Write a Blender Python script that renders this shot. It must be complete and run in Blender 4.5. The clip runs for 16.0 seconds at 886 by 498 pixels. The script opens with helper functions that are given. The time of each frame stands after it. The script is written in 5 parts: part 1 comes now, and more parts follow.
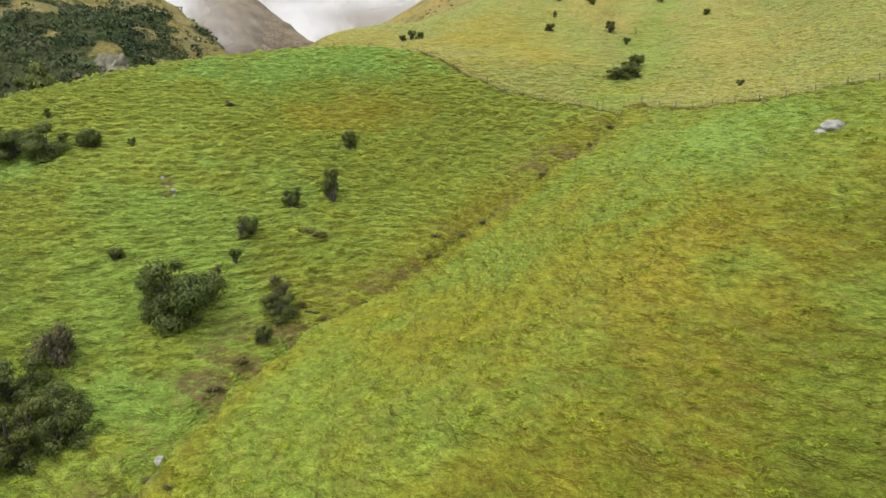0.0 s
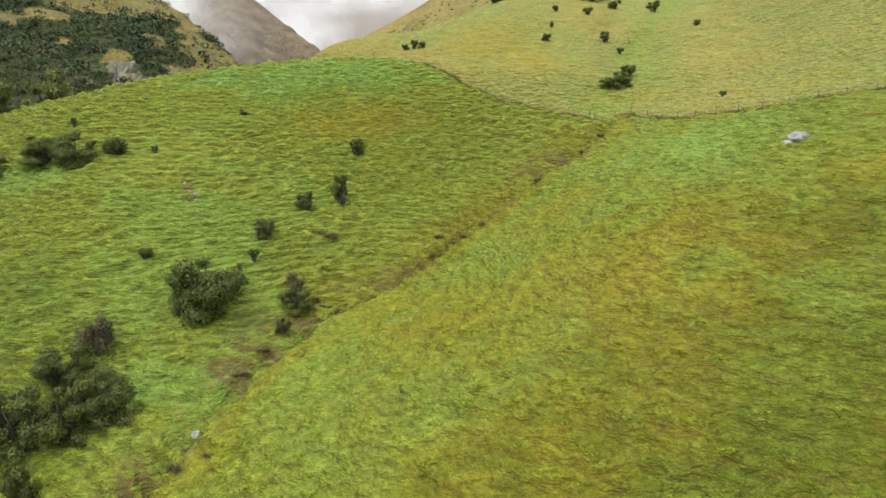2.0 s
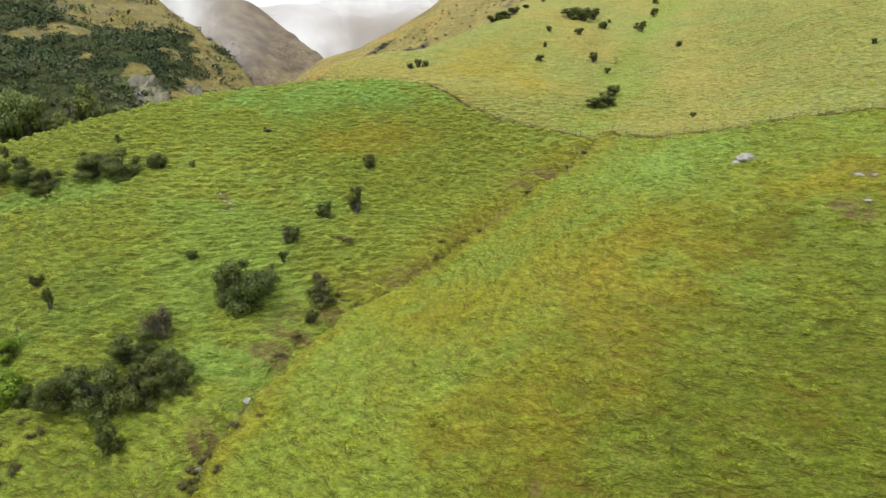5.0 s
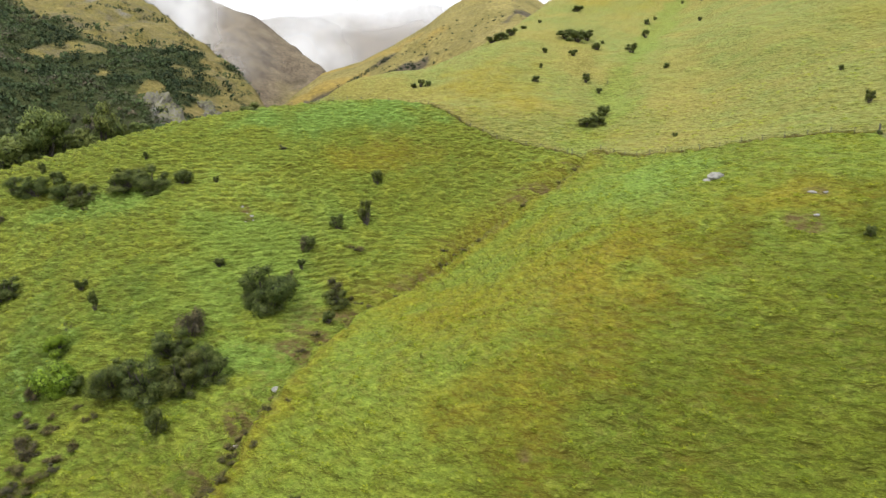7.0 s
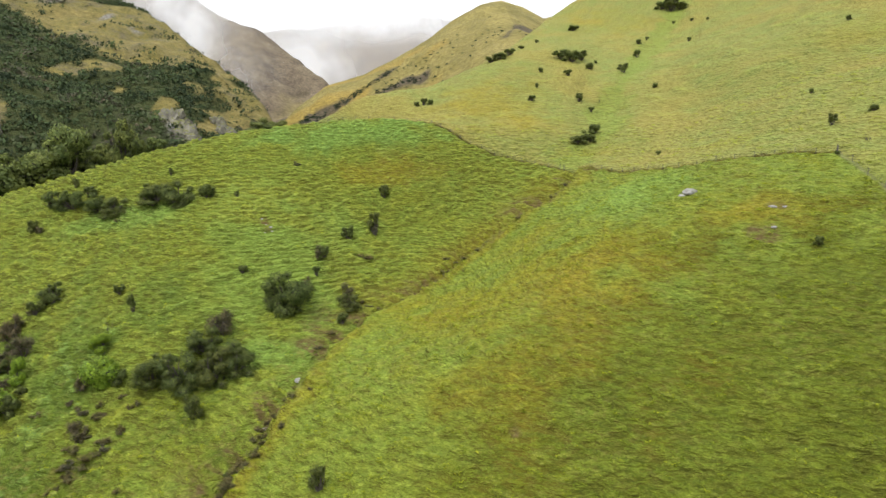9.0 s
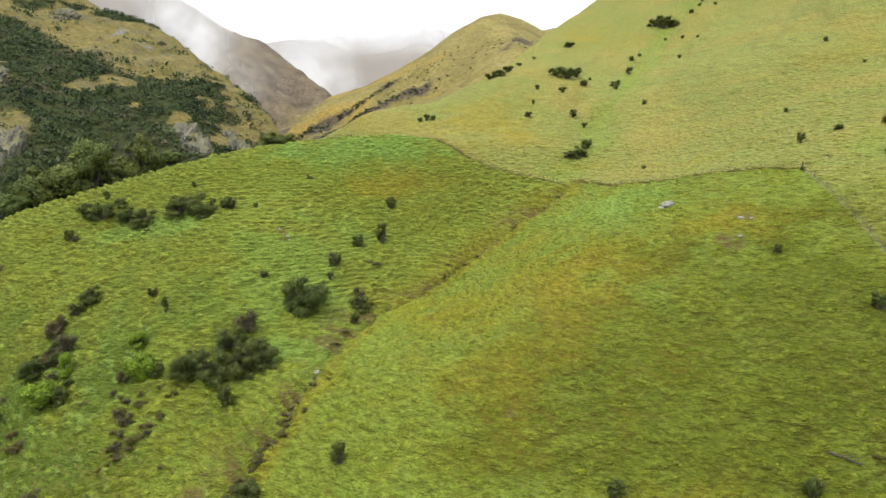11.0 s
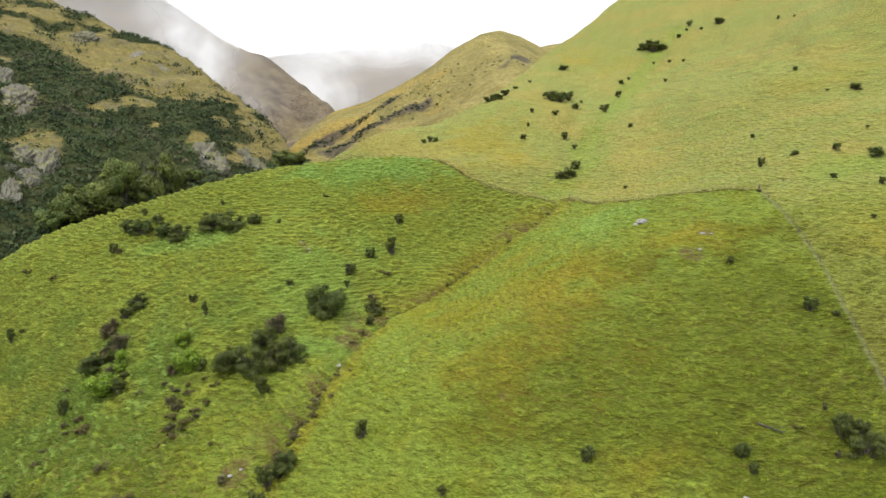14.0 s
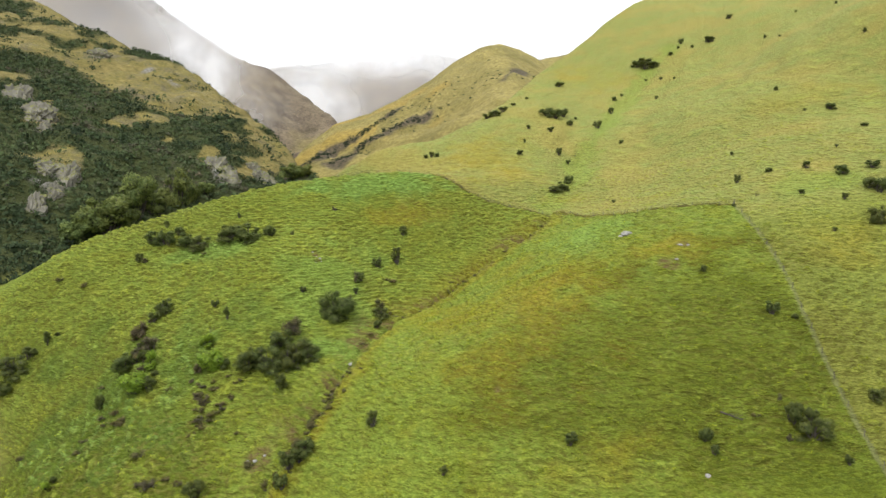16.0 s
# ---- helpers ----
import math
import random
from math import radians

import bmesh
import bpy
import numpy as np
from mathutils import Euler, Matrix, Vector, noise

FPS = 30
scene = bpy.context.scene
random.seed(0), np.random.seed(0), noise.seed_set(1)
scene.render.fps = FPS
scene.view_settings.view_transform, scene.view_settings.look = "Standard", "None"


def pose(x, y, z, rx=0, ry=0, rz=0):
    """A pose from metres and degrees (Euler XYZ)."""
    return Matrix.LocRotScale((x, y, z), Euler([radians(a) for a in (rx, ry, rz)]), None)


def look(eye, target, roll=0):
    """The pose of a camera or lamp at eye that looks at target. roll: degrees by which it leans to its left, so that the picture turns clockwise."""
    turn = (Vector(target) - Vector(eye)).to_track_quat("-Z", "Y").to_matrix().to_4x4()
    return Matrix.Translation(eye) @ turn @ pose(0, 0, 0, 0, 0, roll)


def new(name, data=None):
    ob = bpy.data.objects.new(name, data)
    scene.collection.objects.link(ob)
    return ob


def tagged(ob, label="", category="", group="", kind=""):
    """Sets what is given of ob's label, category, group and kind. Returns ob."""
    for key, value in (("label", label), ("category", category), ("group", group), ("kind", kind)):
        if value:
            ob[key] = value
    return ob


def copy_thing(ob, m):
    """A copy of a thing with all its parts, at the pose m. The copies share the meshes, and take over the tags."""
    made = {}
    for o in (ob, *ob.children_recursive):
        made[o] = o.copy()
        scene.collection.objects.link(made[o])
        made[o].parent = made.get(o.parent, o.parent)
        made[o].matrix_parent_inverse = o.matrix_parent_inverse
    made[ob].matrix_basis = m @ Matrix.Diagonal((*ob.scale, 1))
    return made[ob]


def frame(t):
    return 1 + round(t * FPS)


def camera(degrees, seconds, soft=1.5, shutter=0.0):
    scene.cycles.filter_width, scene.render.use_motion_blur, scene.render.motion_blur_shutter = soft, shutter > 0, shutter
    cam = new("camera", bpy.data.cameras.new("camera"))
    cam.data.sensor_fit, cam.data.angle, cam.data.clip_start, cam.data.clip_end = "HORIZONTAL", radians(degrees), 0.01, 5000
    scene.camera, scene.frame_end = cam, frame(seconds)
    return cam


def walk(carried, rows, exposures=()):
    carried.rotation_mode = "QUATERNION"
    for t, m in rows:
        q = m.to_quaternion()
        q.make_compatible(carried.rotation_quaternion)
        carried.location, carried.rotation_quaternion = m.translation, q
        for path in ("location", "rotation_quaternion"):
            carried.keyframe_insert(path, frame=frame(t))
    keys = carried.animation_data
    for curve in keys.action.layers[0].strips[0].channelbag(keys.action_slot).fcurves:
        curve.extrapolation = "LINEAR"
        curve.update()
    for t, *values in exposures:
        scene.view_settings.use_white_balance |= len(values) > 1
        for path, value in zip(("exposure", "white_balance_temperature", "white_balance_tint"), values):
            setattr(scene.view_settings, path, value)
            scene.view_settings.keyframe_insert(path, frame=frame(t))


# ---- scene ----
cam = camera(65.83, 16.0)
# seconds, x, y, z, pitch, roll, yaw
PATH = [
    (0.0, 0.00, 0.00, -0.00, -13.00, 0.14, 0.00),
    (0.5, -0.05, -1.14, 0.22, -12.98, 0.14, 0.00),
    (1.0, -0.12, -2.59, 0.50, -12.95, 0.15, 0.01),
    (1.5, -0.14, -4.07, 0.80, -12.92, 0.15, 0.03),
    (2.0, -0.22, -5.87, 1.17, -12.87, 0.14, 0.01),
    (2.5, -0.29, -7.57, 1.54, -12.84, 0.14, 0.01),
    (3.0, -0.38, -9.61, 1.99, -12.81, 0.11, -0.00),
    (3.5, -0.44, -11.45, 2.39, -12.78, 0.08, -0.01),
    (4.0, -0.49, -13.49, 2.82, -12.75, 0.09, -0.00),
    (6.5, -0.93, -24.32, 5.05, -11.94, -0.03, -0.01),
    (7.0, -1.04, -26.71, 5.44, -11.68, -0.04, -0.01),
    (7.5, -1.12, -29.09, 5.86, -11.45, -0.05, -0.01),
    (8.0, -1.20, -31.47, 6.25, -11.22, -0.06, -0.00),
    (8.5, -1.24, -33.90, 6.69, -11.03, -0.07, 0.01),
    (9.0, -1.30, -36.37, 7.13, -10.82, -0.06, 0.03),
    (11.5, -1.77, -49.10, 9.29, -9.99, -0.07, 0.07),
    (12.0, -1.88, -51.64, 9.81, -9.87, -0.08, 0.06),
    (12.5, -1.94, -54.21, 10.23, -9.70, -0.07, 0.07),
    (13.0, -2.06, -56.83, 10.67, -9.53, -0.08, 0.07),
    (13.5, -2.16, -59.50, 11.16, -9.36, -0.08, 0.06),
    (14.0, -2.30, -62.21, 11.61, -9.18, -0.09, 0.05),
    (14.5, -2.33, -64.94, 12.09, -8.99, -0.10, 0.06),
    (15.0, -2.45, -67.77, 12.51, -8.78, -0.11, 0.05),
    (15.5, -2.46, -70.59, 13.01, -8.60, -0.10, 0.06),
    (16.0, -2.45, -73.46, 13.52, -8.40, -0.08, 0.09),
]
walk(cam, [(t, pose(x, y, z, 90 + p, r, w)) for t, x, y, z, p, r, w in PATH])

# ---- light ----
world = bpy.data.worlds.new("overcast_sky")
scene.world = world
world.use_nodes = True
_n, _l = world.node_tree.nodes, world.node_tree.links
_sky = _n.new("ShaderNodeTexSky")
_sky.sky_type, _sky.sun_disc = "NISHITA", False
_sky.sun_elevation, _sky.sun_rotation = radians(52), radians(200)
_sky.air_density, _sky.dust_density = 1.0, 4.0
_hsv = _n.new("ShaderNodeHueSaturation")
_hsv.inputs["Saturation"].default_value = 0.25
_bg = _n["Background"]
_l.new(_sky.outputs[0], _hsv.inputs["Color"])
# an even layer of cloud over the clear sky
_cloud = _n.new("ShaderNodeMix")
_cloud.data_type = "RGBA"
_cloud.inputs[0].default_value, _cloud.inputs[7].default_value = 0.7, (9.3, 9.5, 9.8, 1)
_l.new(_hsv.outputs[0], _cloud.inputs[6])
_l.new(_cloud.outputs[2], _bg.inputs["Color"])
_bg.inputs["Strength"].default_value = 0.145
sun = new("sun", bpy.data.lights.new("sun", "SUN"))
sun.data.energy, sun.data.angle, sun.data.color = 1.5, radians(12), (1.0, 0.96, 0.9)
sun.matrix_world = look((0, 0, 300), (70, 45, 120))
scene.view_settings.exposure = 0.34

# ---- materials ----
def material(name):
    m = bpy.data.materials.new(name)
    m.use_nodes = True
    return m, m.node_tree.nodes, m.node_tree.links, m.node_tree.nodes["Principled BSDF"]


def noise_node(nodes, links, coord, scale, detail=4.0, rough=0.55, stretch=None):
    t = nodes.new("ShaderNodeTexNoise")
    t.inputs["Scale"].default_value, t.inputs["Detail"].default_value = scale, detail
    t.inputs["Roughness"].default_value = rough
    if stretch:
        mp = nodes.new("ShaderNodeMapping")
        mp.inputs["Scale"].default_value = stretch
        links.new(coord, mp.inputs["Vector"])
        coord = mp.outputs[0]
    links.new(coord, t.inputs["Vector"])
    return t.outputs["Fac"]


def span(nodes, links, value, lo, hi):
    r = nodes.new("ShaderNodeMapRange")
    r.inputs["From Min"].default_value, r.inputs["From Max"].default_value = lo, hi
    links.new(value, r.inputs["Value"])
    return r.outputs[0]


def mix(nodes, links, fac, a, b, mode="MIX"):
    m = nodes.new("ShaderNodeMix")
    m.data_type, m.blend_type = "RGBA", mode
    for sock, v in ((m.inputs[0], fac), (m.inputs[6], a), (m.inputs[7], b)):
        if isinstance(v, tuple):
            sock.default_value = (*v, 1)
        elif isinstance(v, float):
            sock.default_value = v
        else:
            links.new(v, sock)
    return m.outputs[2]


def maths(nodes, links, op, a, b):
    m = nodes.new("ShaderNodeMath")
    m.operation = op
    for sock, v in zip(m.inputs, (a, b)):
        if isinstance(v, float):
            sock.default_value = v
        else:
            links.new(v, sock)
    return m.outputs[0]


def bump(nodes, links, bsdf, height, distance, strength=1.0):
    b = nodes.new("ShaderNodeBump")
    b.inputs["Distance"].default_value, b.inputs["Strength"].default_value = distance, strength
    links.new(height, b.inputs["Height"])
    links.new(b.outputs[0], bsdf.inputs["Normal"])


def land_material():
    m, n, l, b = material("hill_country")
    obj = n.new("ShaderNodeTexCoord").outputs["Object"]

    def cover(key):
        a = n.new("ShaderNodeAttribute")
        a.attribute_name = key
        return a.outputs["Fac"]
    big, mid = noise_node(n, l, obj, 0.045, 4), noise_node(n, l, obj, 0.22, 5, 0.6)
    # grass lies in streaks along the contours
    small = noise_node(n, l, obj, 1.1, 5, 0.6, (0.8, 0.8, 2.4))
    fine = noise_node(n, l, obj, 3.2, 4, 0.65, (0.8, 0.8, 1.8))
    tiny = noise_node(n, l, obj, 9.0, 3, 0.7)
    blades = maths(n, l, "ADD", maths(n, l, "MULTIPLY", small, 0.5), maths(n, l, "MULTIPLY", fine, 0.5))
    live = span(n, l, maths(n, l, "ADD", maths(n, l, "MULTIPLY", blades, 0.7), maths(n, l, "MULTIPLY", tiny, 0.3)), 0.38, 0.62)
    green = mix(n, l, live, (0.074, 0.117, 0.011), (0.205, 0.272, 0.037))
    yellow = mix(n, l, live, (0.112, 0.112, 0.004), (0.25, 0.242, 0.016))
    col = mix(n, l, span(n, l, mid, 0.42, 0.95), green, yellow)
    dry = maths(n, l, "MULTIPLY", cover("dry"), span(n, l, maths(n, l, "ADD", big, maths(n, l, "MULTIPLY", mid, 0.5)), 0.42, 0.88))
    col = mix(n, l, dry, col, yellow)
    lush = mix(n, l, live, (0.09, 0.165, 0.022), (0.21, 0.33, 0.062))
    col = mix(n, l, maths(n, l, "MULTIPLY", cover("lush"), span(n, l, mid, 0.2, 0.5)), col, lush)
    # olive grass, darkened further for the shade and vignette over the near slopes
    col = mix(n, l, maths(n, l, "MULTIPLY", cover("olive"), 0.9), col, mix(n, l, live, (0.033, 0.05, 0.001), (0.09, 0.118, 0.003)))
    pasture = mix(n, l, live, (0.142, 0.148, 0.034), (0.292, 0.286, 0.082))
    pasture = mix(n, l, span(n, l, mid, 0.4, 0.7), pasture, mix(n, l, live, (0.118, 0.158, 0.034), (0.252, 0.306, 0.084)))
    pasture = mix(n, l, span(n, l, big, 0.45, 0.62), pasture, mix(n, l, live, (0.175, 0.156, 0.035), (0.325, 0.284, 0.08)))
    col = mix(n, l, cover("hill"), col, pasture)
    col = mix(n, l, maths(n, l, "MULTIPLY", cover("seep"), 0.6), col, mix(n, l, live, (0.11, 0.17, 0.022), (0.21, 0.295, 0.05)))
    # straw-coloured grass on the dry swells
    col = mix(n, l, maths(n, l, "MULTIPLY", cover("straw"), span(n, l, maths(n, l, "ADD", mid, big), 0.7, 1.15)), col, mix(n, l, live, (0.155, 0.128, 0.007), (0.33, 0.265, 0.026)))
    # dead thatch between the living grass
    thatch = maths(n, l, "MULTIPLY", cover("rough"), span(n, l, noise_node(n, l, obj, 1.1, 5, 0.7, (0.7, 0.7, 2.0)), 0.5, 0.62))
    col = mix(n, l, maths(n, l, "MULTIPLY", thatch, 0.72), col, mix(n, l, tiny, (0.10, 0.088, 0.018), (0.195, 0.166, 0.042)))
    # brown worn risers under the lips; ledge shade and top light painted in too
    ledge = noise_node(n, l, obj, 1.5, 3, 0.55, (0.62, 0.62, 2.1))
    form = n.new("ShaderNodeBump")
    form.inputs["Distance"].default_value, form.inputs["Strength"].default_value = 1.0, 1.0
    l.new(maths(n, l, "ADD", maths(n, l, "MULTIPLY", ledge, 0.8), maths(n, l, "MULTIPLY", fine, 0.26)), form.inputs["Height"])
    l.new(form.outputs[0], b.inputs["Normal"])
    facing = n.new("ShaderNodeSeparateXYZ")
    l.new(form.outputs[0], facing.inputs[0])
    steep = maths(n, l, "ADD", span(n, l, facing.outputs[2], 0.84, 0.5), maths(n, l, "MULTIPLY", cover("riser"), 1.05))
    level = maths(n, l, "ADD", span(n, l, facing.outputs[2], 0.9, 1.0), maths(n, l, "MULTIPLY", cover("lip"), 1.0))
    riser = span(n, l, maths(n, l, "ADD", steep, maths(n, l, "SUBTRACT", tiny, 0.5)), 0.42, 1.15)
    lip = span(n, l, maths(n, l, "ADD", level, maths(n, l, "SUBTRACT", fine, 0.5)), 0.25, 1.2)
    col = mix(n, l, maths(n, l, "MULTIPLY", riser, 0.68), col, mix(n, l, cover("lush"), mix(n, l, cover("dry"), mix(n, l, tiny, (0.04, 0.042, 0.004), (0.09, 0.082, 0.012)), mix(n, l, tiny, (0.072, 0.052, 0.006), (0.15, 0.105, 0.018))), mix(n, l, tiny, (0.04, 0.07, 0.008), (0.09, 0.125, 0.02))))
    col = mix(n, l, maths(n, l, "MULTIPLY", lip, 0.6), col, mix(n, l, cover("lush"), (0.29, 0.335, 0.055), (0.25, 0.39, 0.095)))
    col = mix(n, l, maths(n, l, "MULTIPLY", cover("track"), 0.62), col, mix(n, l, tiny, (0.13, 0.14, 0.06), (0.23, 0.235, 0.11)))
    soil = maths(n, l, "MULTIPLY", cover("soil"), span(n, l, small, 0.36, 0.6))
    col = mix(n, l, soil, col, mix(n, l, fine, (0.06, 0.044, 0.015), (0.165, 0.12, 0.048)))
    # tussock country of the far hills
    tan = mix(n, l, span(n, l, mid, 0.3, 0.7), (0.125, 0.108, 0.036), (0.24, 0.198, 0.072))
    tan = mix(n, l, span(n, l, big, 0.42, 0.62), tan, mix(n, l, small, (0.12, 0.11, 0.03), (0.22, 0.19, 0.056)))
    tan = mix(n, l, 0.7, tan, mix(n, l, span(n, l, noise_node(n, l, obj, 0.5, 6, 0.75), 0.3, 0.7), (0.45, 0.48, 0.5), (1.5, 1.45, 1.4)), "MULTIPLY")
    bare = span(n, l, maths(n, l, "ADD", maths(n, l, "MULTIPLY", big, 0.5), maths(n, l, "MULTIPLY", noise_node(n, l, obj, 0.12, 6, 0.7), 0.5)), 0.5, 0.62)
    tan = mix(n, l, maths(n, l, "MULTIPLY", bare, 0.85), tan, mix(n, l, small, (0.085, 0.075, 0.045), (0.18, 0.155, 0.095)))
    tan = mix(n, l, cover("scrub"), tan, mix(n, l, small, (0.024, 0.034, 0.012), (0.075, 0.086, 0.028)))
    tan = mix(n, l, cover("rock"), tan, mix(n, l, span(n, l, small, 0.3, 0.7), (0.11, 0.105, 0.09), (0.3, 0.29, 0.27)))
    col = mix(n, l, cover("west"), col, tan)
    wide, grain = noise_node(n, l, obj, 0.03, 6, 0.65), noise_node(n, l, obj, 0.3, 6, 0.7)
    far = mix(n, l, span(n, l, wide, 0.35, 0.62), (0.19, 0.165, 0.052), (0.29, 0.245, 0.082))
    far = mix(n, l, cover("gold"), far, mix(n, l, wide, (0.23, 0.18, 0.045), (0.36, 0.26, 0.065)))
    far = mix(n, l, cover("bleak"), far, mix(n, l, span(n, l, wide, 0.35, 0.65), (0.12, 0.095, 0.07), (0.23, 0.185, 0.125)))
    far = mix(n, l, span(n, l, grain, 0.32, 0.68), mix(n, l, 1.0, far, (0.5, 0.5, 0.5), "MULTIPLY"), mix(n, l, 1.0, far, (1.25, 1.25, 1.25), "MULTIPLY"))
    far = mix(n, l, cover("rock"), far, mix(n, l, span(n, l, grain, 0.35, 0.65), (0.045, 0.04, 0.026), (0.13, 0.105, 0.068)))
    col = mix(n, l, cover("far"), col, far)
    dash = span(n, l, noise_node(n, l, obj, 2.0, 4, 0.7, (0.6, 0.6, 2.2)), 0.34, 0.66)
    col = mix(n, l, 0.75, col, mix(n, l, dash, (0.72, 0.70, 0.64), (1.4, 1.4, 1.38)), "MULTIPLY")
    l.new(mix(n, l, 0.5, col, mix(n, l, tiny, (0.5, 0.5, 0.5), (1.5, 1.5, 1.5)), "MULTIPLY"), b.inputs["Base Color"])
    b.inputs["Roughness"].default_value = 0.85
    b.inputs["Specular IOR Level"].default_value = 0.15
    return m


def leaf_material(name, dark, light, rough=0.6, thin=0.3, upright=False):
    m, n, l, b = material(name)
    obj = n.new("ShaderNodeTexCoord").outputs["Object"]
    isl = n.new("ShaderNodeNewGeometry").outputs["Random Per Island"]
    rnd = n.new("ShaderNodeObjectInfo").outputs["Random"]
    col = mix(n, l, isl, dark, light)
    col = mix(n, l, maths(n, l, "MULTIPLY", rnd, 0.5), col, tuple(0.5 * (a + c) * k for a, c, k in zip(dark, light, (1.25, 0.95, 0.8))))
    col = mix(n, l, span(n, l, noise_node(n, l, obj, 4.5), 0.38, 0.62), mix(n, l, 1.0, col, (0.62, 0.65, 0.6), "MULTIPLY"), mix(n, l, 1.0, col, (1.25, 1.12, 1.0), "MULTIPLY"))
    l.new(col, b.inputs["Base Color"])
    b.inputs["Roughness"].default_value = rough
    b.inputs["Specular IOR Level"].default_value = 0.25
    if upright:
        # dense short blades take the light as the turf does
        dif, tra, both = n.new("ShaderNodeBsdfDiffuse"), n.new("ShaderNodeBsdfTranslucent"), n.new("ShaderNodeAddShader")
        for k, (node, s) in enumerate(((dif, 1.0), (tra, -1.0))):
            up = n.new("ShaderNodeCombineXYZ")
            up.inputs[1].default_value, up.inputs[2].default_value = -0.25 * s, 0.97 * s
            l.new(up.outputs[0], node.inputs["Normal"])
            l.new(col, node.inputs[0])
            l.new(node.outputs[0], both.inputs[k])
        l.new(both.outputs[0], n["Material Output"].inputs[0])
        n.remove(b)
        return m
    # a mass of small leaves takes the light as the lobe under it does
    out, turn, add, unit = n.new("ShaderNodeAttribute"), n.new("ShaderNodeVectorTransform"), n.new("ShaderNodeVectorMath"), n.new("ShaderNodeVectorMath")
    out.attribute_name = "out"
    turn.vector_type, turn.convert_from, turn.convert_to = "NORMAL", "OBJECT", "WORLD"
    add.operation, unit.operation = "MULTIPLY_ADD", "NORMALIZE"
    add.inputs[1].default_value = (1.6, 1.6, 1.6)
    l.new(out.outputs["Vector"], turn.inputs[0])
    l.new(turn.outputs[0], add.inputs[0])
    l.new(n.new("ShaderNodeNewGeometry").outputs["Normal"], add.inputs[2])
    l.new(add.outputs[0], unit.inputs[0])
    l.new(unit.outputs[0], b.inputs["Normal"])
    # thin leaves let light through
    tra, both = n.new("ShaderNodeBsdfTranslucent"), n.new("ShaderNodeMixShader")
    l.new(col, tra.inputs[0])
    both.inputs[0].default_value = thin
    l.new(b.outputs[0], both.inputs[1])
    l.new(tra.outputs[0], both.inputs[2])
    l.new(both.outputs[0], n["Material Output"].inputs[0])
    return m


def scrub_material():
    """A closed canopy of small leaves: each clump has its own tone, from dark green to grey and brown."""
    m, n, l, b = material("scrub_leaves")
    tone = n.new("ShaderNodeAttribute")
    tone.attribute_name = "tone"
    isl = n.new("ShaderNodeNewGeometry")
    ramp = n.new("ShaderNodeValToRGB")
    stops = ramp.color_ramp.elements
    for at in (0.35, 0.62, 0.8):
        stops.new(at)
    for at, c in enumerate(((0.022, 0.036, 0.016), (0.036, 0.056, 0.022), (0.062, 0.088, 0.03), (0.07, 0.072, 0.044), (0.10, 0.086, 0.052))):
        stops[at].color = (*c, 1)
    l.new(tone.outputs["Fac"], ramp.inputs[0])
    col = mix(n, l, 1.0, ramp.outputs[0], mix(n, l, isl.outputs["Random Per Island"], (0.7, 0.7, 0.7), (1.35, 1.35, 1.35)), "MULTIPLY")
    l.new(col, b.inputs["Base Color"])
    b.inputs["Roughness"].default_value, b.inputs["Specular IOR Level"].default_value = 0.8, 0.15
    up, unit = n.new("ShaderNodeVectorMath"), n.new("ShaderNodeVectorMath")
    up.operation, unit.operation = "ADD", "NORMALIZE"
    up.inputs[1].default_value = (0.1, -0.4, 1.2)
    l.new(isl.outputs["Normal"], up.inputs[0])
    l.new(up.outputs[0], unit.inputs[0])
    l.new(unit.outputs[0], b.inputs["Normal"])
    return m


def rough_material(name, dark, light, scale, depth, turf=None):
    m, n, l, b = material(name)
    obj = n.new("ShaderNodeTexCoord").outputs["Object"]
    a, c = noise_node(n, l, obj, scale, 6, 0.65), noise_node(n, l, obj, scale * 6, 4, 0.7)
    v = maths(n, l, "ADD", maths(n, l, "MULTIPLY", a, 0.7), maths(n, l, "MULTIPLY", c, 0.3))
    col = mix(n, l, span(n, l, v, 0.36, 0.64), dark, light)
    if turf:
        # grass on the level ledges
        xyz = n.new("ShaderNodeSeparateXYZ")
        l.new(n.new("ShaderNodeNewGeometry").outputs["Normal"], xyz.inputs[0])
        col = mix(n, l, span(n, l, maths(n, l, "ADD", xyz.outputs[2], maths(n, l, "MULTIPLY", v, 0.5)), 0.74, 0.98), col, turf)
    l.new(col, b.inputs["Base Color"])
    b.inputs["Roughness"].default_value = 0.9
    bump(n, l, b, v, depth)
    return m


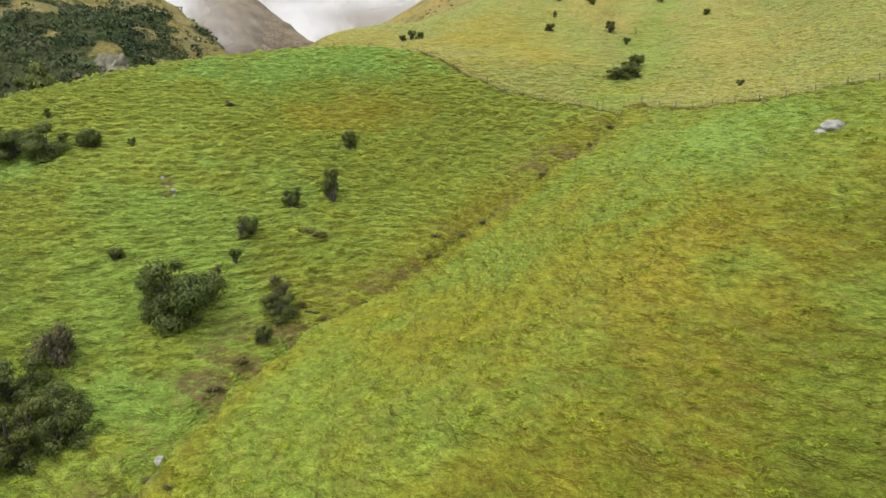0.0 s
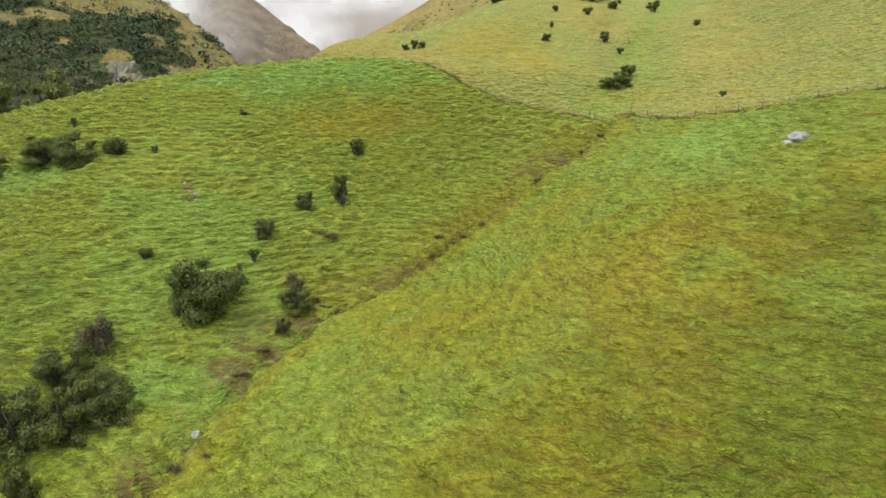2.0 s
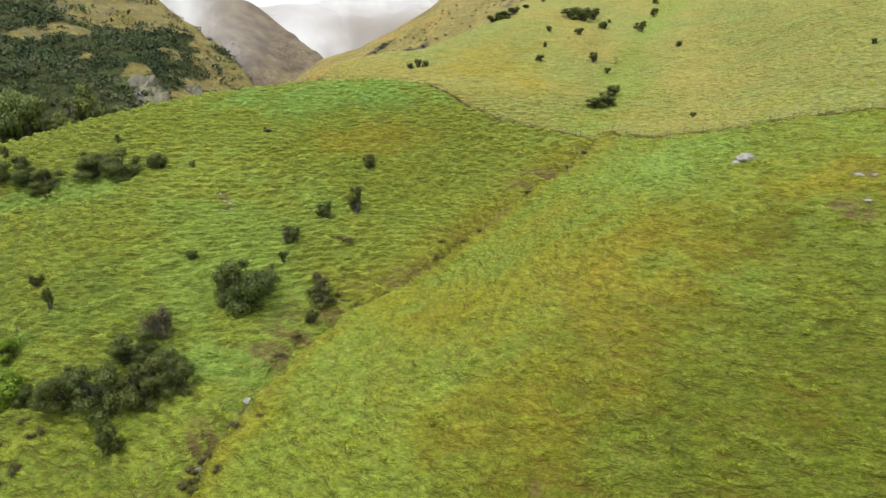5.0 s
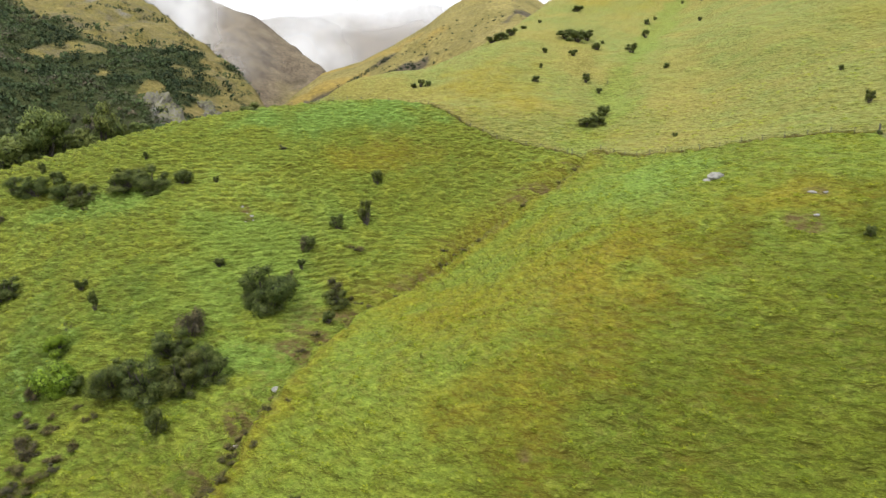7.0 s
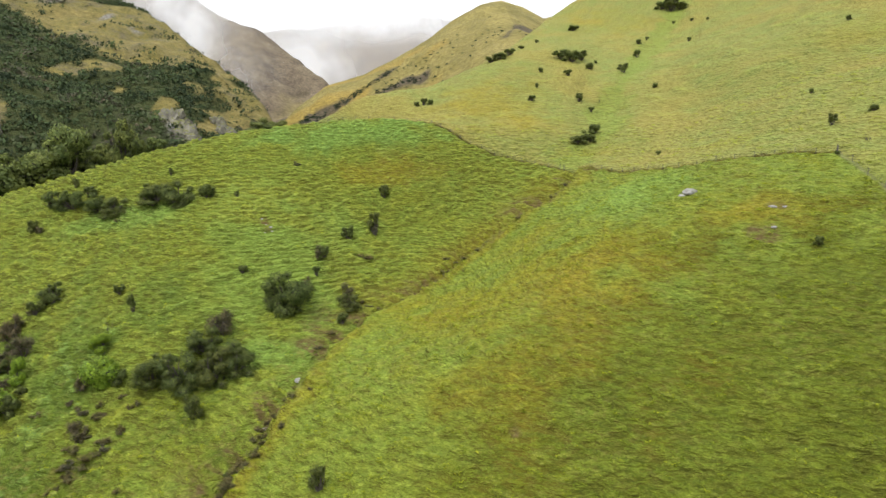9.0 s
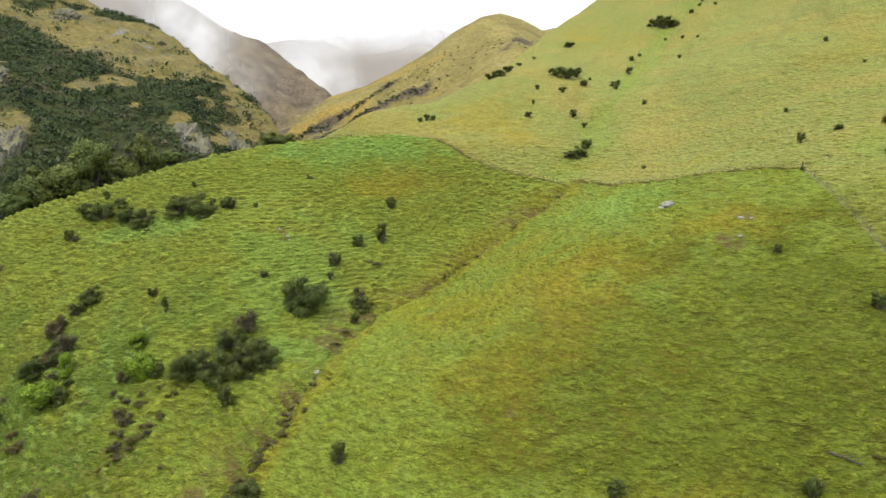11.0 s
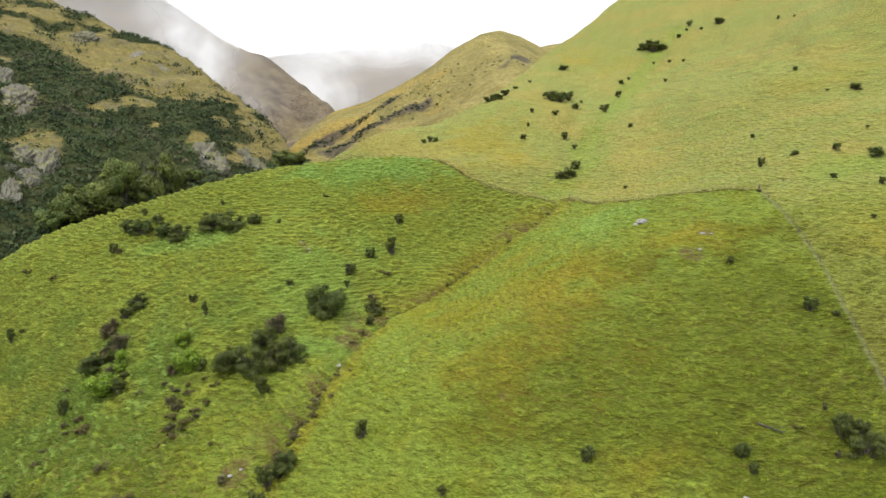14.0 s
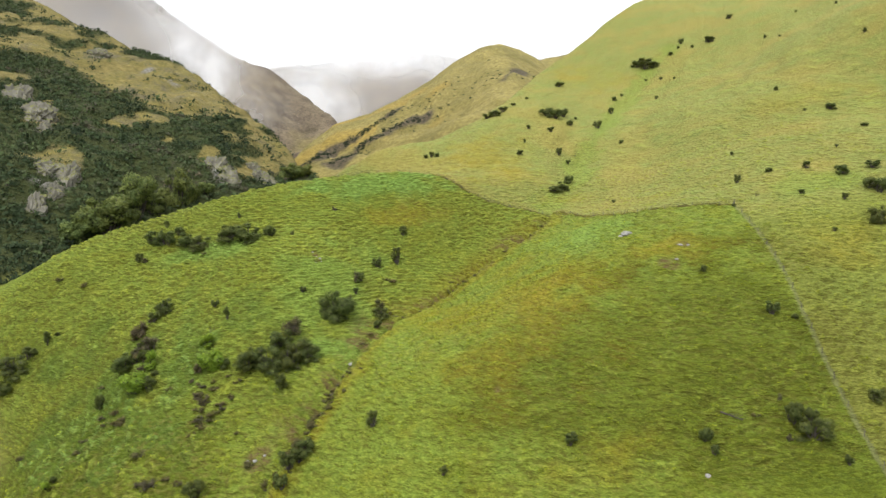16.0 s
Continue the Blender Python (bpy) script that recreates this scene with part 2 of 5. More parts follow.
def mist_material(name, density, low, high, scale):
    """White vapour that thins out to nothing at the border of its sheet."""
    m, n, l, b = material(name)
    n.remove(b)
    tc = n.new("ShaderNodeTexCoord")
    fade = n.new("ShaderNodeAttribute")
    fade.attribute_name = "thick"
    wisps = noise_node(n, l, tc.outputs["Object"], scale, 4, 0.5)
    fac = maths(n, l, "MULTIPLY", maths(n, l, "MULTIPLY", span(n, l, wisps, low, high), fade.outputs["Fac"]), density)
    dif, tra, clear = n.new("ShaderNodeBsdfDiffuse"), n.new("ShaderNodeBsdfTranslucent"), n.new("ShaderNodeBsdfTransparent")
    both, out = n.new("ShaderNodeAddShader"), n.new("ShaderNodeMixShader")
    dif.inputs[0].default_value = tra.inputs[0].default_value = (0.95, 0.96, 0.98, 1)
    # vapour takes its light from the sky above it
    for node, z in ((dif, 1.0), (tra, -1.0)):
        up = n.new("ShaderNodeCombineXYZ")
        up.inputs[2].default_value = z
        l.new(up.outputs[0], node.inputs["Normal"])
    l.new(dif.outputs[0], both.inputs[0])
    l.new(tra.outputs[0], both.inputs[1])
    l.new(fac, out.inputs[0])
    l.new(clear.outputs[0], out.inputs[1])
    l.new(both.outputs[0], out.inputs[2])
    l.new(out.outputs[0], n["Material Output"].inputs[0])
    return m


LAND = land_material()
LEAF_DARK = leaf_material("shrub_leaves", (0.052, 0.084, 0.024), (0.175, 0.235, 0.066), 0.7)
LEAF_GREY = leaf_material("grey_twigs", (0.086, 0.086, 0.052), (0.185, 0.18, 0.115), 0.8)
LEAF_LIME = leaf_material("lime_leaves", (0.13, 0.23, 0.02), (0.32, 0.50, 0.05))
LEAF_RUST = leaf_material("rusty_leaves", (0.095, 0.098, 0.04), (0.20, 0.19, 0.082), 0.75)
LEAF_TREE = leaf_material("tree_leaves", (0.08, 0.13, 0.037), (0.225, 0.305, 0.088))
SCRUB_LEAF = scrub_material()
BARK = rough_material("bark", (0.035, 0.028, 0.022), (0.11, 0.095, 0.08), 6.0, 0.03)
# filler of the crowns, dark as the shade between their leaves
CORE = rough_material("dark_core", (0.028, 0.034, 0.013), (0.066, 0.07, 0.028), 4.0, 0.1)
STONE = rough_material("grey_stone", (0.13, 0.125, 0.115), (0.42, 0.41, 0.38), 1.2, 0.12)
CRAG = rough_material("crag_rock", (0.07, 0.066, 0.05), (0.25, 0.236, 0.19), 0.6, 0.9, (0.14, 0.145, 0.034))
POST = rough_material("weathered_post", (0.06, 0.055, 0.046), (0.16, 0.145, 0.12), 9.0, 0.01)
WIRE = rough_material("fence_wire", (0.04, 0.036, 0.03), (0.10, 0.09, 0.08), 20.0, 0.001)
TUFT = leaf_material("grass_tufts", (0.055, 0.085, 0.006), (0.14, 0.19, 0.022), 0.8, 0.0, True)
RANK = leaf_material("rank_grass", (0.05, 0.056, 0.014), (0.12, 0.115, 0.032), 0.8, 0.0, True)
# brighter than the tufts: pale strokes for the lit lips of the ledges
TUSSOCK = leaf_material("yellow_tussocks", (0.105, 0.145, 0.008), (0.21, 0.265, 0.028), 0.8, 0.0, True)

# ---- landform ----
# the pasture: heights at the crossings of a coarse lattice, joined by natural cubic splines
LAT_X = np.array([-140, -95, -60, -32, -8, 16, 42, 75, 130], float)
LAT_Y = np.array([-45, 0, 35, 60, 82, 100, 112, 126, 160, 215, 285], float)
LAT_Z = np.array([
    (-85.0, -68.2, -59.1, -49.9, -39.2, -34.3, -29.0, -23.3, -15.7, -10.0, -5.0),  # x = -140
    (-68.9, -55.8, -49.7, -30.0, -13.3, -11.2, -18.5, -23.4, -13.6, -9.9, -0.0),  # x = -95
    (-58.2, -41.3, -33.8, -19.5, -8.9, 0.6, -0.3, -19.1, -6.0, 2.0, 10.1),  # x = -60
    (-52.0, -39.2, -27.5, -16.8, -7.3, -0.7, 6.5, -1.2, 13.5, 15.1, 25.5),  # x = -32
    (-47.2, -34.9, -21.2, -19.6, -12.8, 0.0, 6.3, 5.5, 13.5, 24.4, 37.5),  # x = -8
    (-40.1, -30.1, -13.9, -8.8, -6.7, -1.6, 3.1, 7.0, 17.7, 31.8, 45.5),  # x = 16
    (-42.2, -26.9, -8.5, -1.2, 1.3, 2.6, 4.6, 6.8, 17.5, 32.7, 51.7),  # x = 42
    (-31.7, -25.5, -7.3, 5.2, 11.6, 14.9, 16.1, 20.1, 25.5, 34.6, 58.0),  # x = 75
    (-18.7, 7.0, 4.1, 8.9, 18.6, 22.0, 24.4, 30.0, 48.2, 55.5, 73.1),  # x = 130
])


def spline_basis(k, x):
    """Weights of the lattice values k for the places x: natural cubic spline, straight beyond its ends."""
    n, h = len(k), np.diff(k)
    a, b = np.eye(n), np.zeros((n, n))
    for i in range(1, n - 1):
        a[i, i - 1:i + 2] = h[i - 1], 2 * (h[i - 1] + h[i]), h[i]
        b[i, i - 1:i + 2] = 6 / h[i - 1], -6 / h[i - 1] - 6 / h[i], 6 / h[i]
    m, eye = np.linalg.solve(a, b), np.eye(n)
    x = np.asarray(x, float)
    c = np.clip(x, k[0], k[-1])
    i = np.clip(np.searchsorted(k, c) - 1, 0, n - 2)
    u = ((k[i + 1] - c) / h[i])[:, None]
    v, g = 1 - u, (h[i] ** 2 / 6)[:, None]
    w = u * eye[i] + v * eye[i + 1] + (u ** 3 - u) * g * m[i] + (v ** 3 - v) * g * m[i + 1]
    lo = (eye[1] - eye[0]) / h[0] - h[0] * (2 * m[0] + m[1]) / 6
    hi = (eye[-1] - eye[-2]) / h[-1] + h[-1] * (2 * m[-1] + m[-2]) / 6
    return w + np.minimum(x - k[0], 0)[:, None] * lo + np.maximum(x - k[-1], 0)[:, None] * hi


def value_noise(x, y, seed=0):
    """Smooth noise between -1 and 1, one cell a unit."""
    xi, yi = np.floor(x).astype(np.int64), np.floor(y).astype(np.int64)
    fx, fy = x - xi, y - yi
    fx, fy = fx * fx * fx * (fx * (fx * 6 - 15) + 10), fy * fy * fy * (fy * (fy * 6 - 15) + 10)

    def corner(a, b):
        h = (a * 374761393 + b * 668265263 + seed * 974634777) & 0xFFFFFFFF
        h = ((h ^ (h >> 13)) * 1274126177) & 0xFFFFFFFF
        return ((h ^ (h >> 16)) & 0xFFFF) / 32767.5 - 1
    top = corner(xi, yi) * (1 - fx) + corner(xi + 1, yi) * fx
    low = corner(xi, yi + 1) * (1 - fx) + corner(xi + 1, yi + 1) * fx
    return top * (1 - fy) + low * fy


def fbm(x, y, octaves=4, seed=0):
    total, amp = 0, 1.0
    for o in range(octaves):
        total = total + amp * value_noise(x * 2 ** o + 17.3 * o, y * 2 ** o - 9.1 * o, seed + o)
        amp *= 0.5
    return total


def smooth_step(lo, hi, v):
    t = np.clip((v - lo) / (hi - lo), 0, 1)
    return t * t * (3 - 2 * t)


def smooth_max(a, b, r):
    h = np.clip(0.5 + 0.5 * (a - b) / r, 0, 1)
    return b * (1 - h) + a * h + r * h * (1 - h)


def to_line(x, y, pts):
    """Distance to a line of points (x, y, ...) and the further values at the nearest place of it."""
    best, vals = np.full(x.shape, 1e9), None
    for p, q in zip(pts[:-1], pts[1:]):
        dx, dy = q[0] - p[0], q[1] - p[1]
        s = np.clip(((x - p[0]) * dx + (y - p[1]) * dy) / (dx * dx + dy * dy), 0, 1)
        d = np.hypot(x - p[0] - s * dx, y - p[1] - s * dy)
        v = [p[i] + s * (q[i] - p[i]) for i in range(2, len(p))]
        if vals is None:
            vals = v
        else:
            vals = [np.where(d < best, a, b) for a, b in zip(v, vals)]
        best = np.minimum(best, d)
    return best, vals


def beside(x, y, pts):
    """Distance to a line in plan, positive on the right of its course and negative on the left."""
    best, out = np.full(x.shape, 1e9), np.full(x.shape, 1e9)
    for p, q in zip(pts[:-1], pts[1:]):
        dx, dy = q[0] - p[0], q[1] - p[1]
        s = np.clip(((x - p[0]) * dx + (y - p[1]) * dy) / (dx * dx + dy * dy), 0, 1)
        d = np.hypot(x - p[0] - s * dx, y - p[1] - s * dy)
        side = np.where(dx * (y - p[1]) - dy * (x - p[0]) > 0, -1.0, 1.0)
        out = np.where(d < best, side * d, out)
        best = np.minimum(best, d)
    return out


def ridge(x, y, pts, front, back, r, ends=0.8):
    """Height of a mountain under a crest line of (x, y, z) that runs from side to side, falling away before and behind it. Also the distance to the crest."""
    p = sorted(pts)
    px, py, pz = [q[0] for q in p], [q[1] for q in p], [q[2] for q in p]
    d = y - np.interp(x, px, py)
    z = np.interp(x, px, pz) - ends * (np.maximum(px[0] - x, 0) + np.maximum(x - px[-1], 0))
    return z - np.where(d < 0, front, back) * (np.sqrt(d * d + r * r) - r), np.abs(d)


def beyond(x, y, crest, soft=4.0):
    """How far y lies beyond a crest line given as (x, y) from left to right, rounded over."""
    d = y - soft - np.interp(x, [c[0] for c in crest], [c[1] for c in crest])
    return 0.5 * (d + np.sqrt(d * d + soft * soft))


# crest lines in plan
EAST_CREST = [(-60, 150), (-31, 152), (-17, 160), (-3, 174), (11, 192), (24, 220), (43, 276), (59, 300), (74, 320), (97, 352), (140, 415), (300, 600), (900, 1000)]
WEST_CREST = [(-900, 900), (-363, 464), (-285, 392), (-254, 375), (-219, 356), (-186, 338), (-157, 335), (-136, 316), (-115, 295), (-98, 274), (-82, 255), (-73, 240), (-64, 224), (-40, 205)]
# crests with heights
PEAK_WEST = [(-900, 800, 330), (-600, 860, 300), (-442, 900, 241), (-367, 950, 185), (-313, 950, 147), (-257, 950, 127), (-213, 930, 94), (-177, 900, 69), (-151, 880, 52), (-110, 850, 12)]
PEAK_BACK = [(-1100, 1700, 280), (-546, 1700, 193), (-432, 1700, 214), (-362, 1700, 223), (-263, 1700, 234), (-193, 1700, 227), (-66, 1700, 251), (-10, 1700, 241), (130, 1700, 207), (600, 1700, 260)]
PEAK_EAST = [(900, 1000, 330), (400, 900, 210), (196, 850, 141), (114, 800, 122), (87, 780, 131), (62, 760, 135), (39, 750, 129), (7, 740, 110), (-18, 720, 89), (-55, 700, 66), (-84, 690, 51), (-118, 670, 39), (-142, 640, 17), (-151, 600, 0)]


def lattice_height(x, y):
    z = np.einsum("ni,ij,nj->n", spline_basis(LAT_X, x), LAT_Z, spline_basis(LAT_Y, y))
    return z


def land(x, y):
    """Height of the bare land, and how much of it is each kind of country."""
    shape = x.shape
    x, y = x.ravel(), y.ravel()
    xc = np.clip(x, -170, 500)
    yc = np.clip(np.minimum(y, np.interp(x, [c[0] for c in EAST_CREST], [c[1] for c in EAST_CREST]) + 30), -160, 900)
    past = lattice_height(xc, yc)
    # the long shoulder of the ridge west of the knoll
    crest = np.interp(x, (-102, -80, -60, -40, -15), (90, 97, 105, 110.5, 114.5))
    past = past - np.interp(x, (-125, -102, -92, -80, -70, -60, -45, -30, -14), (2.6, 2.6, 1.1, 1.2, 1.5, 1.5, 0.8, 0.7, 0.0)) * smooth_step(-15, -1, y - crest)
    past = past - 0.75 * beyond(x, y, EAST_CREST)
    past = np.maximum(past, -95)
    west = 31 - 0.2816 * (x + 150) + 0.2848 * (y - 235) - 1.05 * beyond(x, y, WEST_CREST)
    west = west + 1.5 + 3 * fbm(x / 60, y / 60, 4, 3)
    pw, d = ridge(x, y, PEAK_WEST, 0.42, 0.9, 12)
    gully = np.sqrt(fbm(x / 120, y / 160, 3, 5) ** 2 + 0.006)
    pw = pw + 2.2 * fbm(x / 24, y / 24, 3, 8) + (5 * fbm(x / 110, y / 110, 3, 6) - 26 * (0.4 - np.minimum(gully, 0.4))) * np.minimum(d / 70, 1)
    pb, d = ridge(x, y, PEAK_BACK, 0.95, 0.6, 20)
    pb = pb + 8 * fbm(x / 170, y / 170, 3, 7) - 40 * (0.45 - np.minimum(np.sqrt(fbm(x / 110, y / 260, 3, 11) ** 2 + 0.006), 0.45)) * np.minimum(d / 60, 1)
    pe, d = ridge(x, y, PEAK_EAST, 0.3, 0.9, 10)
    spurs = np.sqrt(fbm((x + 0.6 * y) / 75, (y - 0.6 * x) / 160, 3, 9) ** 2 + 0.004)
    pe = pe + (4 * fbm(x / 90, y / 90, 3, 10) - 13 * (0.4 - np.minimum(spurs, 0.4))) * np.minimum(d / 60, 1)
    base = np.full(x.shape, -60.0) + 0.08 * np.clip(y, 0, 1000)
    far = smooth_max(smooth_max(pw, pe, 4), smooth_max(pb, base, 8), 8)
    z = smooth_max(smooth_max(past, west, 3), far, 4)
    is_west = smooth_step(-4, 4, west - past)
    is_far = smooth_step(-3, 3, far - np.maximum(past, west))
    return z.reshape(shape), is_west.reshape(shape), is_far.reshape(shape)


# plan of the pasture: the gully, the fence and the worn ground
GULLY = [(-30, 4), (-26.8, 14.1), (-24.4, 21.3), (-22.0, 26.5), (-20.3, 32.8), (-17.8, 38.6), (-15.4, 47.2), (-11.8, 55.2), (-5.4, 62.4), (-0.8, 66.6), (4.2, 71.5), (9.3, 75.2), (16.0, 80.1), (21.3, 86.0), (23.5, 92.0)]
FENCE_KNOLL = [(-38, 118), (-33, 113.6), (-28, 112.6), (-22, 113.4), (-15.5, 114.4), (-9, 115.2), (-4, 113.4), (-0.3, 110.0), (4.0, 105.6), (9.8, 102.4), (15.4, 100.4), (19.5, 98.3), (21.9, 95.6)]
FENCE_SADDLE = [(21.9, 95.6), (27.0, 91.0), (31.4, 82.5), (36.4, 76.4), (41.7, 73.2), (46.7, 70.2), (51.4, 66.8), (55.4, 62.9)]
FENCE_SPUR = [(55.4, 62.9), (54.9, 54.6), (54.5, 46.8), (53.9, 40.6), (53.2, 34.4), (52.5, 29.2), (51.8, 23.5), (51.2, 18.1), (50.8, 13.4), (50.6, 9.0), (50.6, 4.0), (50.5, -4.0)]
BARE_PATCHES = [(41, 50, 1.8), (36.6, 43.5, 2.2), (29.7, 4.8, 0.9), (-30, 21.8, 2.4), (5.4, 22.8, 1.3), (31.5, 82.8, 1.6), (26, 91, 2.2), (-30.9, 76.0, 1.0), (-29.9, 73.8, 1.1), (16, 80, 2.5), (-3, 66.5, 2.5)]


# dry swells: place, radii and how dry
STRAW = [(14, 43, 10, 12, 0.8), (7, 31, 13, 9, 0.5), (39, 50, 10, 7, 0.6), (12, 140, 17, 30, 0.8), (26, 105, 10, 4, 0.5), (47, 83, 10, 4, 0.5), (66, 260, 22, 34, 0.6), (66, 44, 8, 10, 0.5), (100, 130, 26, 14, 0.4), (16, 8, 12, 5, 0.45)]
SEEP = [(22, 97), (28, 103), (34, 118), (41, 143), (60, 184), (76, 220), (91, 251), (108, 274)]
# the scrub line, bare screes and broken ground of the far country
SCRUB_EDGE = [(-330, 235), (-230, 262), (-205, 273), (-190, 277), (-175, 274), (-153, 253), (-134, 237), (-126, 241), (-112, 234), (-96, 225), (-86, 229), (-74, 221), (-55, 205)]
CLEARINGS = [(-139, 164, 7), (-132, 163, 6), (-157, 197, 6), (-173, 220, 5), (-198, 243, 8), (-138, 220, 6), (-131, 225, 6), (-125, 229, 4), (-84, 215, 5), (-77, 219, 7), (-97, 205, 4), (-116, 212, 3), (-80, 204, 6)]
SCREES = [(-192, 312, 9), (-165, 311, 5), (-146, 299, 5), (-158, 194, 6), (-129, 148, 8), (-86, 186, 7)]
FAR_STREAKS = [([(-96, 520), (-77, 554), (-51, 566), (-22, 570)], 13), ([(-95, 563), (-81, 584), (-62, 612), (-50, 620)], 8), ([(-135, 545), (-115, 539), (-108, 565)], 11), ([(50, 555), (73, 612)], 9), ([(-186, 826), (-174, 832)], 13)]


def terrace(x, y, z):
    """Phase of the worn treads that follow the contours, and how strong they are."""
    phase = z / 0.54 + 0.55 * fbm(x / 13, y / 13, 3, 21) + 0.1 * fbm(x / 2.5, y / 2.5, 2, 22)
    spur = beside(x, y, GULLY)
    phase = phase + smooth_step(-1, 4, spur) * (0.5 * fbm(x / 4, y / 4, 3, 24) + 0.3 * fbm(x / 1.4, y / 1.4, 2, 25))
    strong = 0.54 - 0.3 * smooth_step(-1, 5, spur) + 0.45 * fbm(x / 16, y / 16, 3, 23)
    knoll = smooth_step(0, 0.5, 1 - np.hypot((x + 12) / 30, (y - 96) / 15))
    low = smooth_step(0, 0.6, 1 - np.hypot((x + 52) / 36, (y - 22) / 32))
    strong = strong * (1 - 0.75 * low)
    phase = phase + low * (0.6 * fbm(x / 4, y / 4, 3, 26) + 0.4 * fbm(x / 1.5, y / 1.5, 2, 27))
    strong = np.clip(np.maximum(strong, 0.4 * strong + 0.7 * knoll), 0.1, 1.1)
    return phase, strong


def combed(xs, ys, seed, turn, reach, blur):
    """Noise drawn out along the contours of the land, turned from them by an angle."""
    rng = np.random.default_rng(seed)
    gx, gy = np.meshgrid(xs, ys)
    zy, zx = np.gradient(land(gx, gy)[0], ys, xs)
    s = np.hypot(zx, zy) + 1e-6
    ca, sa = math.cos(turn), math.sin(turn)
    tx, ty = (-zy * ca - zx * sa) / s, (zx * ca - zy * sa) / s
    dx, dy = xs[1] - xs[0], ys[1] - ys[0]
    grain = rng.normal(0, 1, gx.shape)
    for _ in range(blur):
        grain = (grain + np.roll(grain, 1, 0) + np.roll(grain, -1, 0)) / 3
        grain = (grain + np.roll(grain, 1, 1) + np.roll(grain, -1, 1)) / 3
    n = 9
    total = np.zeros(gx.shape)
    for sign in (1, -1):
        pi, pj = np.meshgrid(np.arange(len(xs), dtype=float), np.arange(len(ys), dtype=float))
        for k in range(n):
            i = np.clip(np.rint(pi), 0, len(xs) - 1).astype(int)
            j = np.clip(np.rint(pj), 0, len(ys) - 1).astype(int)
            total += grain[j, i] * (0.5 + 0.5 * math.cos(math.pi * k / n))
            pi += sign * tx[j, i] * reach / n / dx
            pj += sign * ty[j, i] * reach / n / dy
    return total / total.std(), zx / s, zy / s


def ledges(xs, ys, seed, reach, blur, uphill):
    """Staggered grassy ledges that cross in a net: their height, and masks of the shaded, worn riser below each and
    the lit lip above it.
    """
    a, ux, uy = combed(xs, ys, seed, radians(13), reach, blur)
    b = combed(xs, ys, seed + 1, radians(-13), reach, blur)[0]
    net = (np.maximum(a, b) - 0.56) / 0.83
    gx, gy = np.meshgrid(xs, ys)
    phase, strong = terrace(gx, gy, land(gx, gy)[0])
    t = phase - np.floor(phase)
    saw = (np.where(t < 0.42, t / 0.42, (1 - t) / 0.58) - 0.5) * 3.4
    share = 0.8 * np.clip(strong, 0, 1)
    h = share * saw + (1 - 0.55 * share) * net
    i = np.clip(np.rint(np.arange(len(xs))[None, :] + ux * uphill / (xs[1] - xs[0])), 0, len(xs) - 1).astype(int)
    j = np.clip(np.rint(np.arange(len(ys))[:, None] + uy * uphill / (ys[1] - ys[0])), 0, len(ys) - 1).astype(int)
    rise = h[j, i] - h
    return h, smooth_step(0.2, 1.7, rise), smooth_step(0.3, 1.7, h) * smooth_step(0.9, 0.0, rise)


def on_grid(xs, ys, field, x, y):
    """Value of a gridded field at any places, between its four neighbours."""
    u = np.clip((x - xs[0]) / (xs[1] - xs[0]), 0, len(xs) - 1.001)
    v = np.clip((y - ys[0]) / (ys[1] - ys[0]), 0, len(ys) - 1.001)
    i, j = u.astype(int), v.astype(int)
    u, v = u - i, v - j
    return (field[j, i] * (1 - u) + field[j, i + 1] * u) * (1 - v) + (field[j + 1, i] * (1 - u) + field[j + 1, i + 1] * u) * v


NEAR_X, NEAR_Y = np.arange(-100, 96.01, 0.29), np.arange(4, 120.01, 0.24)
HILL_X, HILL_Y = np.arange(-20, 210, 0.85), np.arange(40, 300, 0.85)
NEAR_LEDGES = ledges(NEAR_X, NEAR_Y, 201, 1.15, 1, 0.4)
HILL_LEDGES = ledges(HILL_X, HILL_Y, 211, 5.0, 1, 1.0)


def ledges_at(x, y):
    near = smooth_step(-101, -96, x) * smooth_step(97, 92, x) * smooth_step(3, 6, y) * smooth_step(121, 116, y)
    hill = (1 - near) * smooth_step(-20, -12, x) * smooth_step(209, 190, x) * smooth_step(40, 48, y) * smooth_step(298, 200, y)
    return [near * on_grid(NEAR_X, NEAR_Y, a, x, y) + hill * on_grid(HILL_X, HILL_Y, b, x, y) for a, b in zip(NEAR_LEDGES, HILL_LEDGES)]


